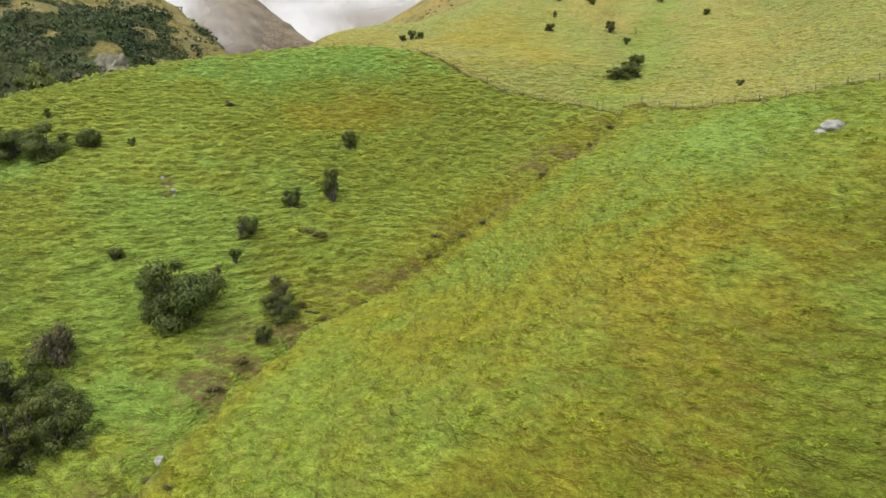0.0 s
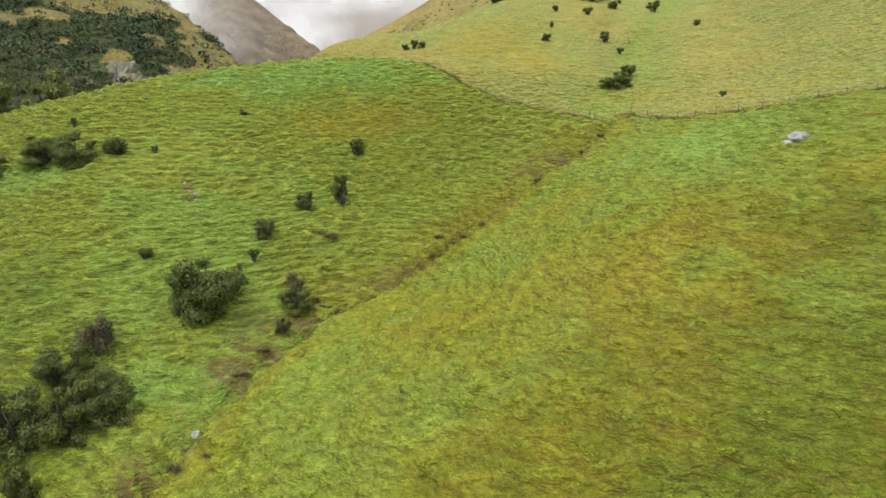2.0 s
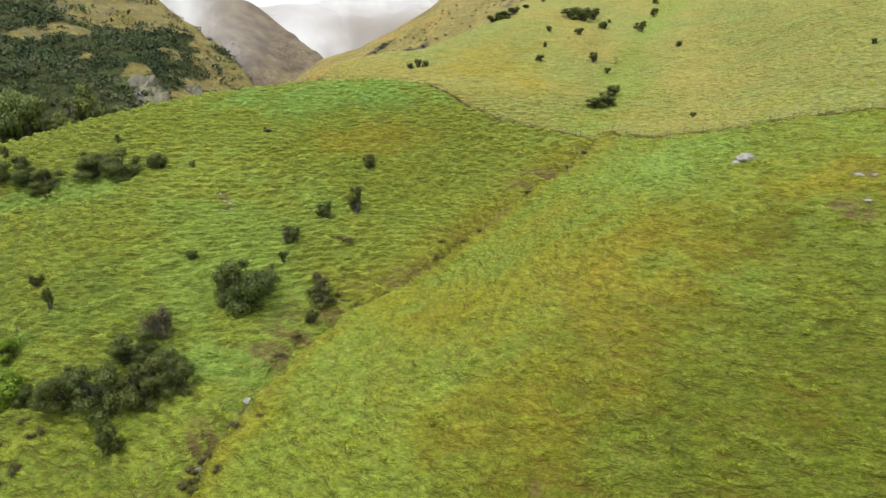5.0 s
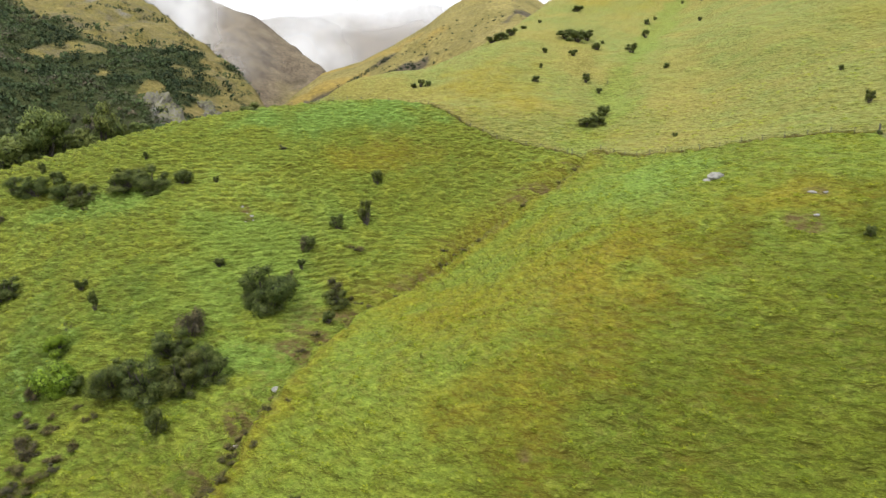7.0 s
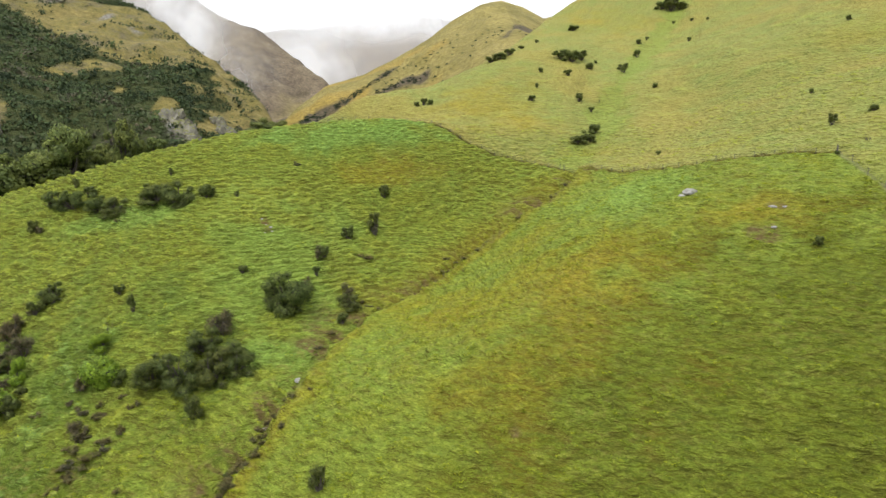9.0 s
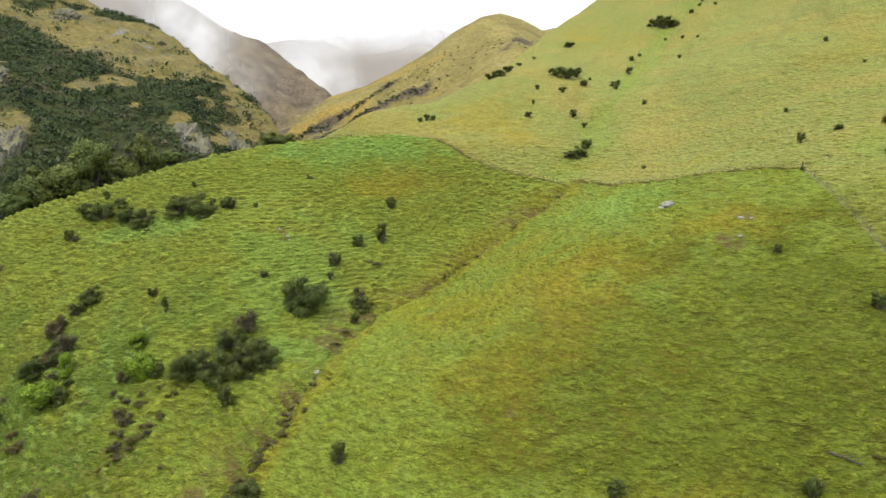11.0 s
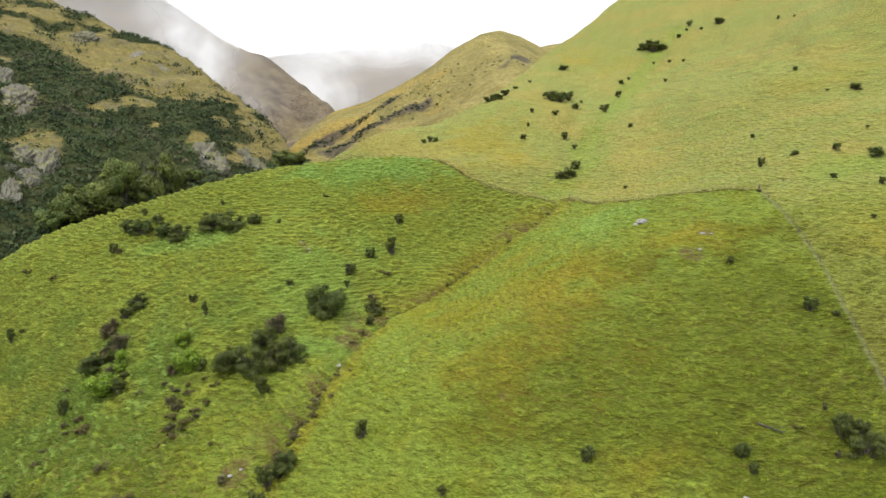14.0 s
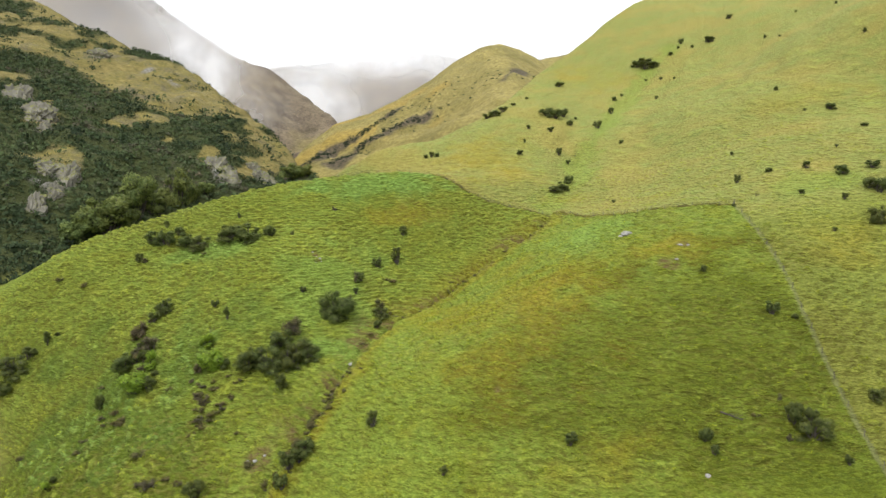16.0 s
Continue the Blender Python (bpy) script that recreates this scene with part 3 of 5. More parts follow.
def covers(x, y, z, west, far):
    """Masks of the ground cover, between 0 and 1."""
    jitter = fbm(x / 6, y / 6, 3, 31)
    fence = FENCE_KNOLL[1:] + FENCE_SADDLE[1:]
    north = y - np.interp(x, [p[0] for p in fence], [p[1] for p in fence])
    spur = FENCE_SPUR[::-1]
    east = x - np.interp(y, [p[1] for p in spur], [p[0] for p in spur])
    hill = np.maximum(smooth_step(-0.4, 0.6, north) * (x < 55.6), smooth_step(-0.3, 0.5, east) * (x > 45))
    hill = np.maximum(hill, 1.0 * (y > 118))
    hill = hill * (1 - 0.6 * smooth_step(64, 50, y) * (x > 45))
    g, _ = to_line(x, y, GULLY)
    lip = beside(x, y, GULLY)
    soil = 0.6 * smooth_step(1.6, 0.3, g + 1.0 * jitter) * smooth_step(0.05, 0.6, fbm(x / 6, y / 6, 2, 33) + 0.1)
    # ground broken along the contours below the cut bank
    slips = fbm(z / 0.7, (x + y) / 9, 3, 34) + 0.6 * fbm(x / 7, y / 7, 2, 35)
    soil = np.maximum(soil, smooth_step(-10, -3, lip + 2 * jitter) * smooth_step(0.2, -0.3, lip) * smooth_step(-0.05, 0.35, slips) * (y > 24) * (y < 92))
    for px, py, r in BARE_PATCHES:
        soil = np.maximum(soil, smooth_step(r, 0.45 * r, np.hypot(x - px, (y - py) * 0.8) + 0.5 * jitter))
    # a brown line under the fences, which also paints the shadow at their foot
    for line in (FENCE_SADDLE, FENCE_KNOLL):
        soil = np.maximum(soil, 0.9 * smooth_step(0.55, 0.15, to_line(x, y, line)[0] + 0.12 * jitter))
    dry = smooth_step(-0.2, 0.5, 0.9 - np.hypot((x - 11) / 19, (y - 42) / 26) + 0.5 * jitter)
    dry = np.maximum(dry, smooth_step(0, 0.6, 0.8 - np.hypot((x + 14) / 14, (y - 96) / 9) + 0.4 * jitter))
    dry = np.maximum(dry, 0.8 * smooth_step(0, 0.6, 0.9 - np.hypot((x - 38) / 16, (y - 50) / 10) + 0.4 * jitter))
    lush = smooth_step(0, 0.5, 0.9 - np.hypot((x + 22) / 29, (y - 107) / 9) + 0.3 * jitter)
    lush = np.maximum(lush, 0.5 * smooth_step(0, 0.7, 0.9 - np.hypot((x + 26) / 16, (y - 64) / 22) + 0.5 * jitter))
    lush = np.maximum(lush, smooth_step(0, 0.8, 0.8 - np.hypot((x + 58) / 34, (y - 40) / 26) + 0.5 * jitter))
    lush = np.maximum(lush, 0.7 * smooth_step(0, 0.7, 0.9 - np.hypot((x - 27) / 12, (y - 66) / 16) + 0.4 * jitter))
    lush = np.maximum(lush, 0.8 * smooth_step(0, 0.8, 0.9 - np.hypot((x + 55) / 17, (y - 80) / 6) + 0.4 * jitter))
    lush = np.maximum(lush, 0.8 * smooth_step(0, 0.8, 0.9 - np.hypot((x + 25) / 9, (y - 46) / 10) + 0.4 * jitter))
    # olive turf, laid also where shade and lens falloff darken the near ground
    olive = smooth_step(0, 0.8, 1.0 - np.hypot((x - 42) / 36, (y - 18) / 42) + 0.35 * jitter)
    olive = np.maximum(olive, 0.85 * smooth_step(0, 0.7, 1.0 - np.hypot((x - 18) / 27, (y - 24) / 22) + 0.35 * jitter))
    olive = np.maximum(olive, smooth_step(0, 0.8, 1.0 - np.hypot((x + 60) / 44, (y - 24) / 44) + 0.35 * jitter))
    straw = np.zeros(x.shape)
    for px, py, a, b, k in STRAW:
        straw = np.maximum(straw, k * smooth_step(0, 0.8, 1.0 - np.hypot((x - px) / a, (y - py) / b) + 0.4 * jitter))
    seep = hill * smooth_step(1.0, 0.3, to_line(x, y, SEEP)[0] / 6 + 0.5 * jitter)
    seep = np.maximum(seep, 0.9 * smooth_step(0, 0.7, 0.9 - np.hypot((x - 74) / 16, (y - 66) / 9) + 0.3 * jitter))
    dry = np.maximum(dry, smooth_step(0.3, 1.2, lip) * smooth_step(4.0, 1.8, lip + 0.8 * jitter) * (y < 90))
    rough = np.maximum(smooth_step(-0.2, 0.6, 0.9 - np.hypot((x + 48) / 34, (y - 22) / 26) + 0.4 * jitter), 0.9 * smooth_step(0.0, 1.0, lip + 6) * smooth_step(0.4, -1.2, lip + 0.6 * jitter))
    rough = np.maximum(rough, smooth_step(0, 0.6, 0.8 - np.hypot((x + 10) / 16, (y - 98) / 12) + 0.4 * jitter))
    rough = np.maximum(rough, 0.9 * smooth_step(0, 0.6, 0.9 - np.hypot((x - 82) / 26, (y - 125) / 9) + 0.4 * jitter))
    rough = np.maximum(rough, 0.3 + 0.4 * fbm(x / 14, y / 14, 3, 39))
    big = fbm(x / 34, y / 34, 4, 41)
    edge = beside(x, y, SCRUB_EDGE)
    scrub = west * smooth_step(-4, 4, edge + 8 * big)
    scrub = np.maximum(scrub, west * smooth_step(0.5, 0.8, big + 0.5 * fbm(x / 9, y / 9, 2, 43)))
    ragged = fbm(x / 5, y / 5, 4, 45)
    for px, py, r in CLEARINGS:
        scrub = scrub * smooth_step(0.7, 1.15, np.hypot(x - px, (y - py) * 0.7) / r + 0.3 * ragged)
    rock = np.zeros(x.shape)
    for px, py, r in SCREES:
        rock = np.maximum(rock, west * smooth_step(1.0, 0.6, np.hypot((x - px) / r, (y - py) / r) + 0.35 * ragged) * smooth_step(-0.6, 0.1, ragged))
    streak = fbm(x / 26, y / 26, 4, 47)
    for line, w in FAR_STREAKS:
        rock = np.maximum(rock, far * smooth_step(1.0, 0.35, to_line(x, y, line)[0] / w + 0.6 * streak))
    gold = far * smooth_step(-0.3, 0.4, fbm(x / 45, y / 45, 3, 49) + 0.9 - np.hypot((x + 115) / 60, (y - 620) / 70))
    bleak = far * np.maximum(smooth_step(760, 860, y + 30 * streak), smooth_step(-140, -190, x + 20 * streak))
    return {"hill": hill, "soil": soil, "dry": dry, "lush": lush, "rough": rough, "scrub": scrub, "rock": rock, "gold": gold, "bleak": bleak, "seep": seep, "olive": olive, "straw": straw}



def spread(lo, hi, step, ends, growth, below=None):
    """Even steps from lo to hi, then steps that grow outwards to the two ends."""
    mid = list(np.arange(lo, hi + 1e-6, step))
    for sign, end in ((-1, ends[0]), (1, ends[1])):
        v, s, out = (lo if sign < 0 else mid[-1]), step, []
        while sign * (end - v) > 0:
            s *= below if below and sign < 0 else growth
            v += sign * s
            out.append(v)
        mid = out[::-1] + mid if sign < 0 else mid + out
    return np.array(mid)


def sheet(name, xs, ys, height, attributes, material):
    gx, gy = np.meshgrid(xs, ys)
    n, m = len(xs), len(ys)
    co = np.stack([gx, gy, height], -1).reshape(-1, 3)
    i = (np.arange(m - 1)[:, None] * n + np.arange(n - 1)[None, :]).ravel()
    quads = np.stack([i, i + 1, i + n + 1, i + n], -1)
    ob = new(name, raw_mesh(name, co, quads, material, True))
    for key, v in attributes.items():
        a = ob.data.attributes.new(key, "FLOAT", "POINT")
        a.data.foreach_set("value", np.asarray(v).ravel().astype(np.float32))
    return ob


def raw_mesh(name, co, faces, material, smooth=False):
    """A mesh from arrays: corners, and faces that all have the same number of them."""
    faces = np.asarray(faces)
    me = bpy.data.meshes.new(name)
    me.vertices.add(len(co))
    me.vertices.foreach_set("co", np.asarray(co).ravel().astype(np.float32))
    me.loops.add(faces.size)
    me.loops.foreach_set("vertex_index", faces.ravel().astype(np.int32))
    me.polygons.add(len(faces))
    me.polygons.foreach_set("loop_start", (np.arange(len(faces)) * faces.shape[1]).astype(np.int32))
    if smooth:
        me.polygons.foreach_set("use_smooth", np.ones(len(faces), bool))
    me.update(calc_edges=True)
    for m in material if isinstance(material, (list, tuple)) else [material]:
        me.materials.append(m)
    return me


def surface(x, y):
    """The finished height of the ground, with treads, tussocks and the gully, its masks, with the tread phase."""
    z, west, far = land(x, y)
    c = covers(x, y, z, west, far)
    near = (1 - west) * (1 - far)
    soft = np.where(c["hill"] > 0.5, 0.55, 1.0)
    height, riser, lip = ledges_at(x, y)
    spur = smooth_step(-1, 4, beside(x, y, GULLY))
    knoll = smooth_step(0, 0.5, 1 - np.hypot((x + 10) / 32, (y - 95) / 16))
    bank = smooth_step(-12, -2, beside(x, y, GULLY)) * (1 - spur) * smooth_step(56, 66, y) * smooth_step(97, 90, y)
    deep = np.clip(0.62 + 0.2 * fbm(x / 12, y / 12, 2, 29) - 0.1 * spur + 0.5 * knoll + 0.5 * bank + 0.45 * smooth_step(-34, -58, x), 0.3, 1.2)
    c["dry"] = np.maximum(c["dry"], 0.85 * bank)
    # a steep riser, then a nearly level tread above it
    z = z + near * soft * deep * 0.23 * height
    z = z + near * (0.12 * fbm(x / 2.6, y / 2.6, 3, 51) + 0.08 * fbm(x / 1.3, y / 0.9, 2, 53)) * smooth_step(300, 120, y)
    z = z + near * c["rough"] * 0.16 * fbm(x / 1.7, y / 1.1, 2, 58) * smooth_step(300, 120, y)
    # low ribs run down the hill beyond the fence
    z = z + near * c["hill"] * smooth_step(104, 125, y) * 0.9 * fbm((x - 0.45 * y) / 15, (y + 0.45 * x) / 70, 3, 81)
    # the gully: a trough under a cut bank on the spur's side
    g = beside(x, y, GULLY)
    wander = g + 0.9 * fbm(x / 5, y / 5, 2, 54)
    z = z - near * 0.95 * np.exp(-((wander + 1.0) / 1.5) ** 2) + near * 0.9 * smooth_step(-0.4, 0.5, wander) * np.exp(-(g / 5.0) ** 2)
    z = z - 0.22 * c["soil"] * near
    z = z - 1.0 * c["hill"] * near * np.exp(-(to_line(x, y, SEEP)[0] / 4.0) ** 2) * smooth_step(99, 108, y)
    z = z + west * (1 - far) * smooth_step(420, 300, y) * (1.6 * fbm(x / 14, y / 14, 3, 55) + c["rock"] * 3.0 * np.abs(fbm(x / 9, y / 9, 2, 57)))
    # the fence down the spur runs along a pale strip of dead grass
    pale = smooth_step(0.42, 0.16, to_line(x, y, FENCE_SPUR)[0])
    # masks that colour the shade below each ledge and the light on its lip
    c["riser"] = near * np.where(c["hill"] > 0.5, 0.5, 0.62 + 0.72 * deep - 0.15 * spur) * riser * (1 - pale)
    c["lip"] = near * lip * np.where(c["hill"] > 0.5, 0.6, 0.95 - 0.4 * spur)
    c["track"] = near * pale
    return z, west, far, c


gx_line = spread(-100, 96, 0.29, (-2700, 2700), 1.033)
gy_line = spread(4, 120, 0.24, (-420, 2700), 1.018, 1.05)
GX, GY = np.meshgrid(gx_line, gy_line)
GZ, GWEST, GFAR, GCOVER = surface(GX, GY)
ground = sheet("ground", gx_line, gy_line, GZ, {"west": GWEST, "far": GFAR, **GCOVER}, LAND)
tagged(ground, "steep green hill pasture with worn contour treads below misty mountains", "ground", kind="structure")


def ground_z(x, y):
    """Height of the ground mesh at one place, from the four corners round it."""
    i = int(np.clip(np.searchsorted(gx_line, x) - 1, 0, len(gx_line) - 2))
    j = int(np.clip(np.searchsorted(gy_line, y) - 1, 0, len(gy_line) - 2))
    u = (x - gx_line[i]) / (gx_line[i + 1] - gx_line[i])
    v = (y - gy_line[j]) / (gy_line[j + 1] - gy_line[j])
    return float((GZ[j, i] * (1 - u) + GZ[j, i + 1] * u) * (1 - v) + (GZ[j + 1, i] * (1 - u) + GZ[j + 1, i + 1] * u) * v)

# ---- shrubs, trees and stones ----
def empty(name, x=0.0, y=0.0, z=0.0):
    ob = new(name)
    ob.empty_display_size = 0.3
    ob.matrix_basis = pose(x, y, z)
    return ob


def child(name, mesh, parent, label=""):
    ob = new(name, mesh)
    ob.parent = parent
    return tagged(ob, label) if label else ob


def tube(p, q, r0, r1, sides=5):
    """Corners and faces of a tapered stick from p to q."""
    p, q = np.array(p, float), np.array(q, float)
    d = (q - p) / (np.linalg.norm(q - p) + 1e-9)
    a = np.cross(d, (0.3, 0.9, 0.2))
    a /= np.linalg.norm(a)
    b = np.cross(d, a)
    ang = np.arange(sides) * 2 * math.pi / sides
    ring = np.cos(ang)[:, None] * a + np.sin(ang)[:, None] * b
    i = np.arange(sides)
    j = (i + 1) % sides
    return np.vstack([p + ring * r0, q + ring * r1]), np.stack([i, j, j + sides, i + sides], -1)


def joined(pieces):
    co, faces, at = [], [], 0
    for c, f in pieces:
        co.append(c)
        faces.append(f + at)
        at += len(c)
    return np.vstack(co), np.vstack(faces)


def stems(rng, tips, base=(0, 0, -0.12), r=0.03, forks=2):
    """Crooked limbs from the base to the tips, each with a few twigs."""
    out = []
    for t in tips:
        p, t = np.array(base, float) + rng.normal(0, 0.02, 3), np.array(t, float)
        mid = p + (t - p) * 0.5 + rng.normal(0, 0.05, 3)
        out += [tube(p, mid, r, r * 0.65), tube(mid, t, r * 0.65, r * 0.2, 4)]
        for _ in range(forks):
            s = mid + (t - mid) * rng.uniform(0, 0.6)
            out.append(tube(s, s + (t - p) * 0.3 + rng.normal(0, 0.11, 3), r * 0.35, r * 0.1, 3))
    return joined(out)


def lobes_of(rng, n, kind):
    """Balls that together give the crown its uneven outline: centre, radii."""
    out = []
    for i in range(n):
        a, rad = rng.uniform(0, 2 * math.pi), 0.34 * math.sqrt(rng.uniform(0.05, 1))
        if kind == "low":
            c = (rad * 1.15 * math.cos(a), rad * 1.15 * math.sin(a), rng.uniform(0.15, 0.4))
            s = np.array((0.17, 0.17, 0.3)) * rng.uniform(0.7, 1.3)
        elif kind == "tree":
            c = (rad * math.cos(a), rad * math.sin(a), rng.uniform(0.3, 0.88) - 0.3 * rad)
            s = np.array((0.17, 0.17, 0.12)) * rng.uniform(0.5, 1.3)
        elif kind == "vase":
            c = (rad * math.cos(a) + 0.05, rad * math.sin(a), 0.34 + 0.8 * rad + rng.uniform(-0.2, 0.24))
            s = np.array((0.15, 0.15, 0.11)) * rng.uniform(0.5, 1.4)
        elif kind == "full":
            c = (1.15 * rad * math.cos(a), 1.15 * rad * math.sin(a), rng.uniform(0.14, 0.84) - 0.6 * rad)
            s = np.array((0.17, 0.17, 0.14)) * rng.uniform(0.4, 1.35)
        else:
            c = (rad * math.cos(a), rad * math.sin(a), rng.uniform(0.22, 0.8) - 0.5 * rad)
            s = np.array((0.19, 0.19, 0.2)) * rng.uniform(0.5, 1.25) * (12 / max(n, 12)) ** 0.4
        out.append((np.array(c), s))
    return out


def leaves(rng, lobes, count, size, airy=0.35):
    """Small bent leaves on and in the lobes: two triangles each."""
    w = np.array([np.prod(s) ** (2 / 3) for _, s in lobes])
    pick = rng.choice(len(lobes), count, p=w / w.sum())
    c, s = np.array([a for a, _ in lobes])[pick], np.array([b for _, b in lobes])[pick]
    d = rng.normal(0, 1, (count, 3))
    d /= np.linalg.norm(d, axis=1)[:, None]
    r = 1 - airy * rng.uniform(0, 1, count) ** 2 + 0.13 * rng.normal(0, 1, count)
    p = c + d * s * r[:, None]
    p[:, 2] = np.maximum(p[:, 2], 0.01)
    t = np.cross(d + rng.normal(0, 0.55, (count, 3)), rng.normal(0, 1, (count, 3)))
    t /= np.linalg.norm(t, axis=1)[:, None] + 1e-9
    b = np.cross(t, d + rng.normal(0, 0.5, (count, 3)))
    b /= np.linalg.norm(b, axis=1)[:, None] + 1e-9
    k = (size * rng.uniform(0.6, 1.4, count))[:, None]
    co = np.stack([p - t * k, p + b * k * 0.55 + d * k * 0.25, p + t * k, p - b * k * 0.55 + d * k * 0.25], 1).reshape(-1, 3)
    i = np.arange(count)[:, None] * 4
    return co, np.vstack([i + (0, 1, 2), i + (0, 2, 3)]), np.repeat(d, 4, 0)


def blob(rng, c, s, rings=5, sides=8):
    """A lumpy dark ball added inside a lobe against see-through; its colour stands for inner shade."""
    co, f = [], []
    for a in range(rings + 1):
        th = math.pi * a / rings
        for b in range(sides):
            ph = 2 * math.pi * b / sides
            k = rng.uniform(0.8, 1.1)
            co.append(c + s * k * np.array((math.sin(th) * math.cos(ph), math.sin(th) * math.sin(ph), math.cos(th))))
    for a in range(rings):
        for b in range(sides):
            i, j = a * sides + b, a * sides + (b + 1) % sides
            f += [(i, i + sides, j), (j, i + sides, j + sides)]
    co = np.array(co)
    co[:, 2] = np.maximum(co[:, 2], -0.05)
    return co, np.array(f)


def plant(name, seed, kind, leaf, count, size, nlobes, label, category, core=0.72, airy=0.35, stem=0.025):
    """One plant of unit width and height, at the origin: stems and crown."""
    rng = np.random.default_rng(seed)
    lobes = lobes_of(rng, nlobes, kind)
    ob = tagged(empty(name), label, category)
    co, f = stems(rng, [c + rng.normal(0, 0.03, 3) for c, _ in lobes], r=stem)
    child("trunk", raw_mesh("trunk", co, f, BARK), ob)
    if count:
        co, f, out = leaves(rng, lobes, count, size, airy)
        n = len(f)
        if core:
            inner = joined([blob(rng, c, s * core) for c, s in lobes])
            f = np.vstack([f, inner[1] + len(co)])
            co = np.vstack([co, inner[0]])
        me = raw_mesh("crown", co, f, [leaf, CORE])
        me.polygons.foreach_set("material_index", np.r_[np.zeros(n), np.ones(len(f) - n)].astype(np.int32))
        a = me.attributes.new("out", "FLOAT_VECTOR", "POINT")
        a.data.foreach_set("vector", np.vstack([out, np.zeros((len(co) - len(out), 3))]).ravel().astype(np.float32))
        child("crown", me, ob)
    return ob


DARK, GREY = "dense dark green shrub standing in the pasture", "half-bare grey twiggy shrub with thin leaves"
KINDS = {
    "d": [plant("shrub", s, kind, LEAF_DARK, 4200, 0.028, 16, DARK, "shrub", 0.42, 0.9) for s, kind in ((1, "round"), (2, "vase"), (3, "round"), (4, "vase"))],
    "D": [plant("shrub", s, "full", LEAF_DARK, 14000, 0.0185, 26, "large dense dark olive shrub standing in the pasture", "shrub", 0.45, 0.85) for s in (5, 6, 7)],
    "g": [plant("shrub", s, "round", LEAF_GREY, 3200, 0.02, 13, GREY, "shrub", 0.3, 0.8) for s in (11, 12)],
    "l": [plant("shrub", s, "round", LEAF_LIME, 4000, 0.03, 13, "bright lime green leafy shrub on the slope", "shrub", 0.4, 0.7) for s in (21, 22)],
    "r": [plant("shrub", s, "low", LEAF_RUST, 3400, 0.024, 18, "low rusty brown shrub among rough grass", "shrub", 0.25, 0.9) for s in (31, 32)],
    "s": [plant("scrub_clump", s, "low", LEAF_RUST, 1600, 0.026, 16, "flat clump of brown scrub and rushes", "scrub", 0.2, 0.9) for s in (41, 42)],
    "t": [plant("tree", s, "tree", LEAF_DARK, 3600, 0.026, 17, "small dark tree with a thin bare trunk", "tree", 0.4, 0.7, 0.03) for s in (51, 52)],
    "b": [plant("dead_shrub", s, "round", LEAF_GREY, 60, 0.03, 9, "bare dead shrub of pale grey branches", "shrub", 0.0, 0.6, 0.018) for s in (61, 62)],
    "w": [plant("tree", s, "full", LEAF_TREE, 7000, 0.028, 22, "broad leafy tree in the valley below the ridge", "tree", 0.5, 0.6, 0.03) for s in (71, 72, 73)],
}
used = {k: 0 for k in KINDS}


def grow(rows, group):
    """Plants of a group: kind, x, y, width, height. The first of each kind is the one built above."""
    for kind, x, y, w, h in rows:
        kind = "D" if kind == "d" and w > 3.3 and y < 120 else kind
        h = h * 0.62 if kind == "r" else h
        i = used[kind]
        used[kind] += 1
        k = w * random.uniform(0.98, 1.12)
        m = pose(x, y, ground_z(x, y) - 0.06 * h, random.uniform(-6, 6), random.uniform(-6, 6), random.uniform(0, 360)) @ Matrix.Diagonal((k, k, h * 1.02, 1))
        protos = KINDS[kind]
        if i < len(protos):
            protos[i].matrix_basis = m
            ob = protos[i]
        else:
            ob = copy_thing(protos[i % len(protos)], Matrix())
            ob.matrix_basis = m
        tagged(ob, group=group)


SLOPE_THICKET = [
    ("g", -30.8, 50.9, 4.3, 4.9),
    ("d", -36.9, 43.0, 5.0, 4.6),
    ("d", -33.0, 42.3, 5.7, 5.5),
    ("d", -29.4, 42.7, 5.6, 5.3),
    ("d", -26.6, 44.0, 4.5, 4.3),
    ("d", -32.0, 47.9, 4.5, 4.0),
    ("d", -29.7, 36.4, 2.4, 3.8),
    ("d", -23.1, 57.8, 6.7, 7.1),
    ("d", -24.8, 58.0, 4.3, 4.9),
    ("g", -21.1, 71.1, 1.7, 2.9),
    ("d", -20.8, 66.4, 1.4, 1.8),
    ("g", -21.5, 62.4, 2.0, 2.9),
    ("d", -14.8, 59.6, 3.7, 2.9),
    ("g", -15.5, 62.0, 2.2, 3.4),
    ("d", -15.2, 54.9, 1.9, 2.1),
    ("d", -17.3, 78.6, 2.3, 2.8),
    ("t", -13.2, 81.0, 2.4, 4.6),
    ("d", -20.6, 71.5, 2.3, 2.9),
    ("s", -14.4, 74.6, 3.2, 0.9),
]
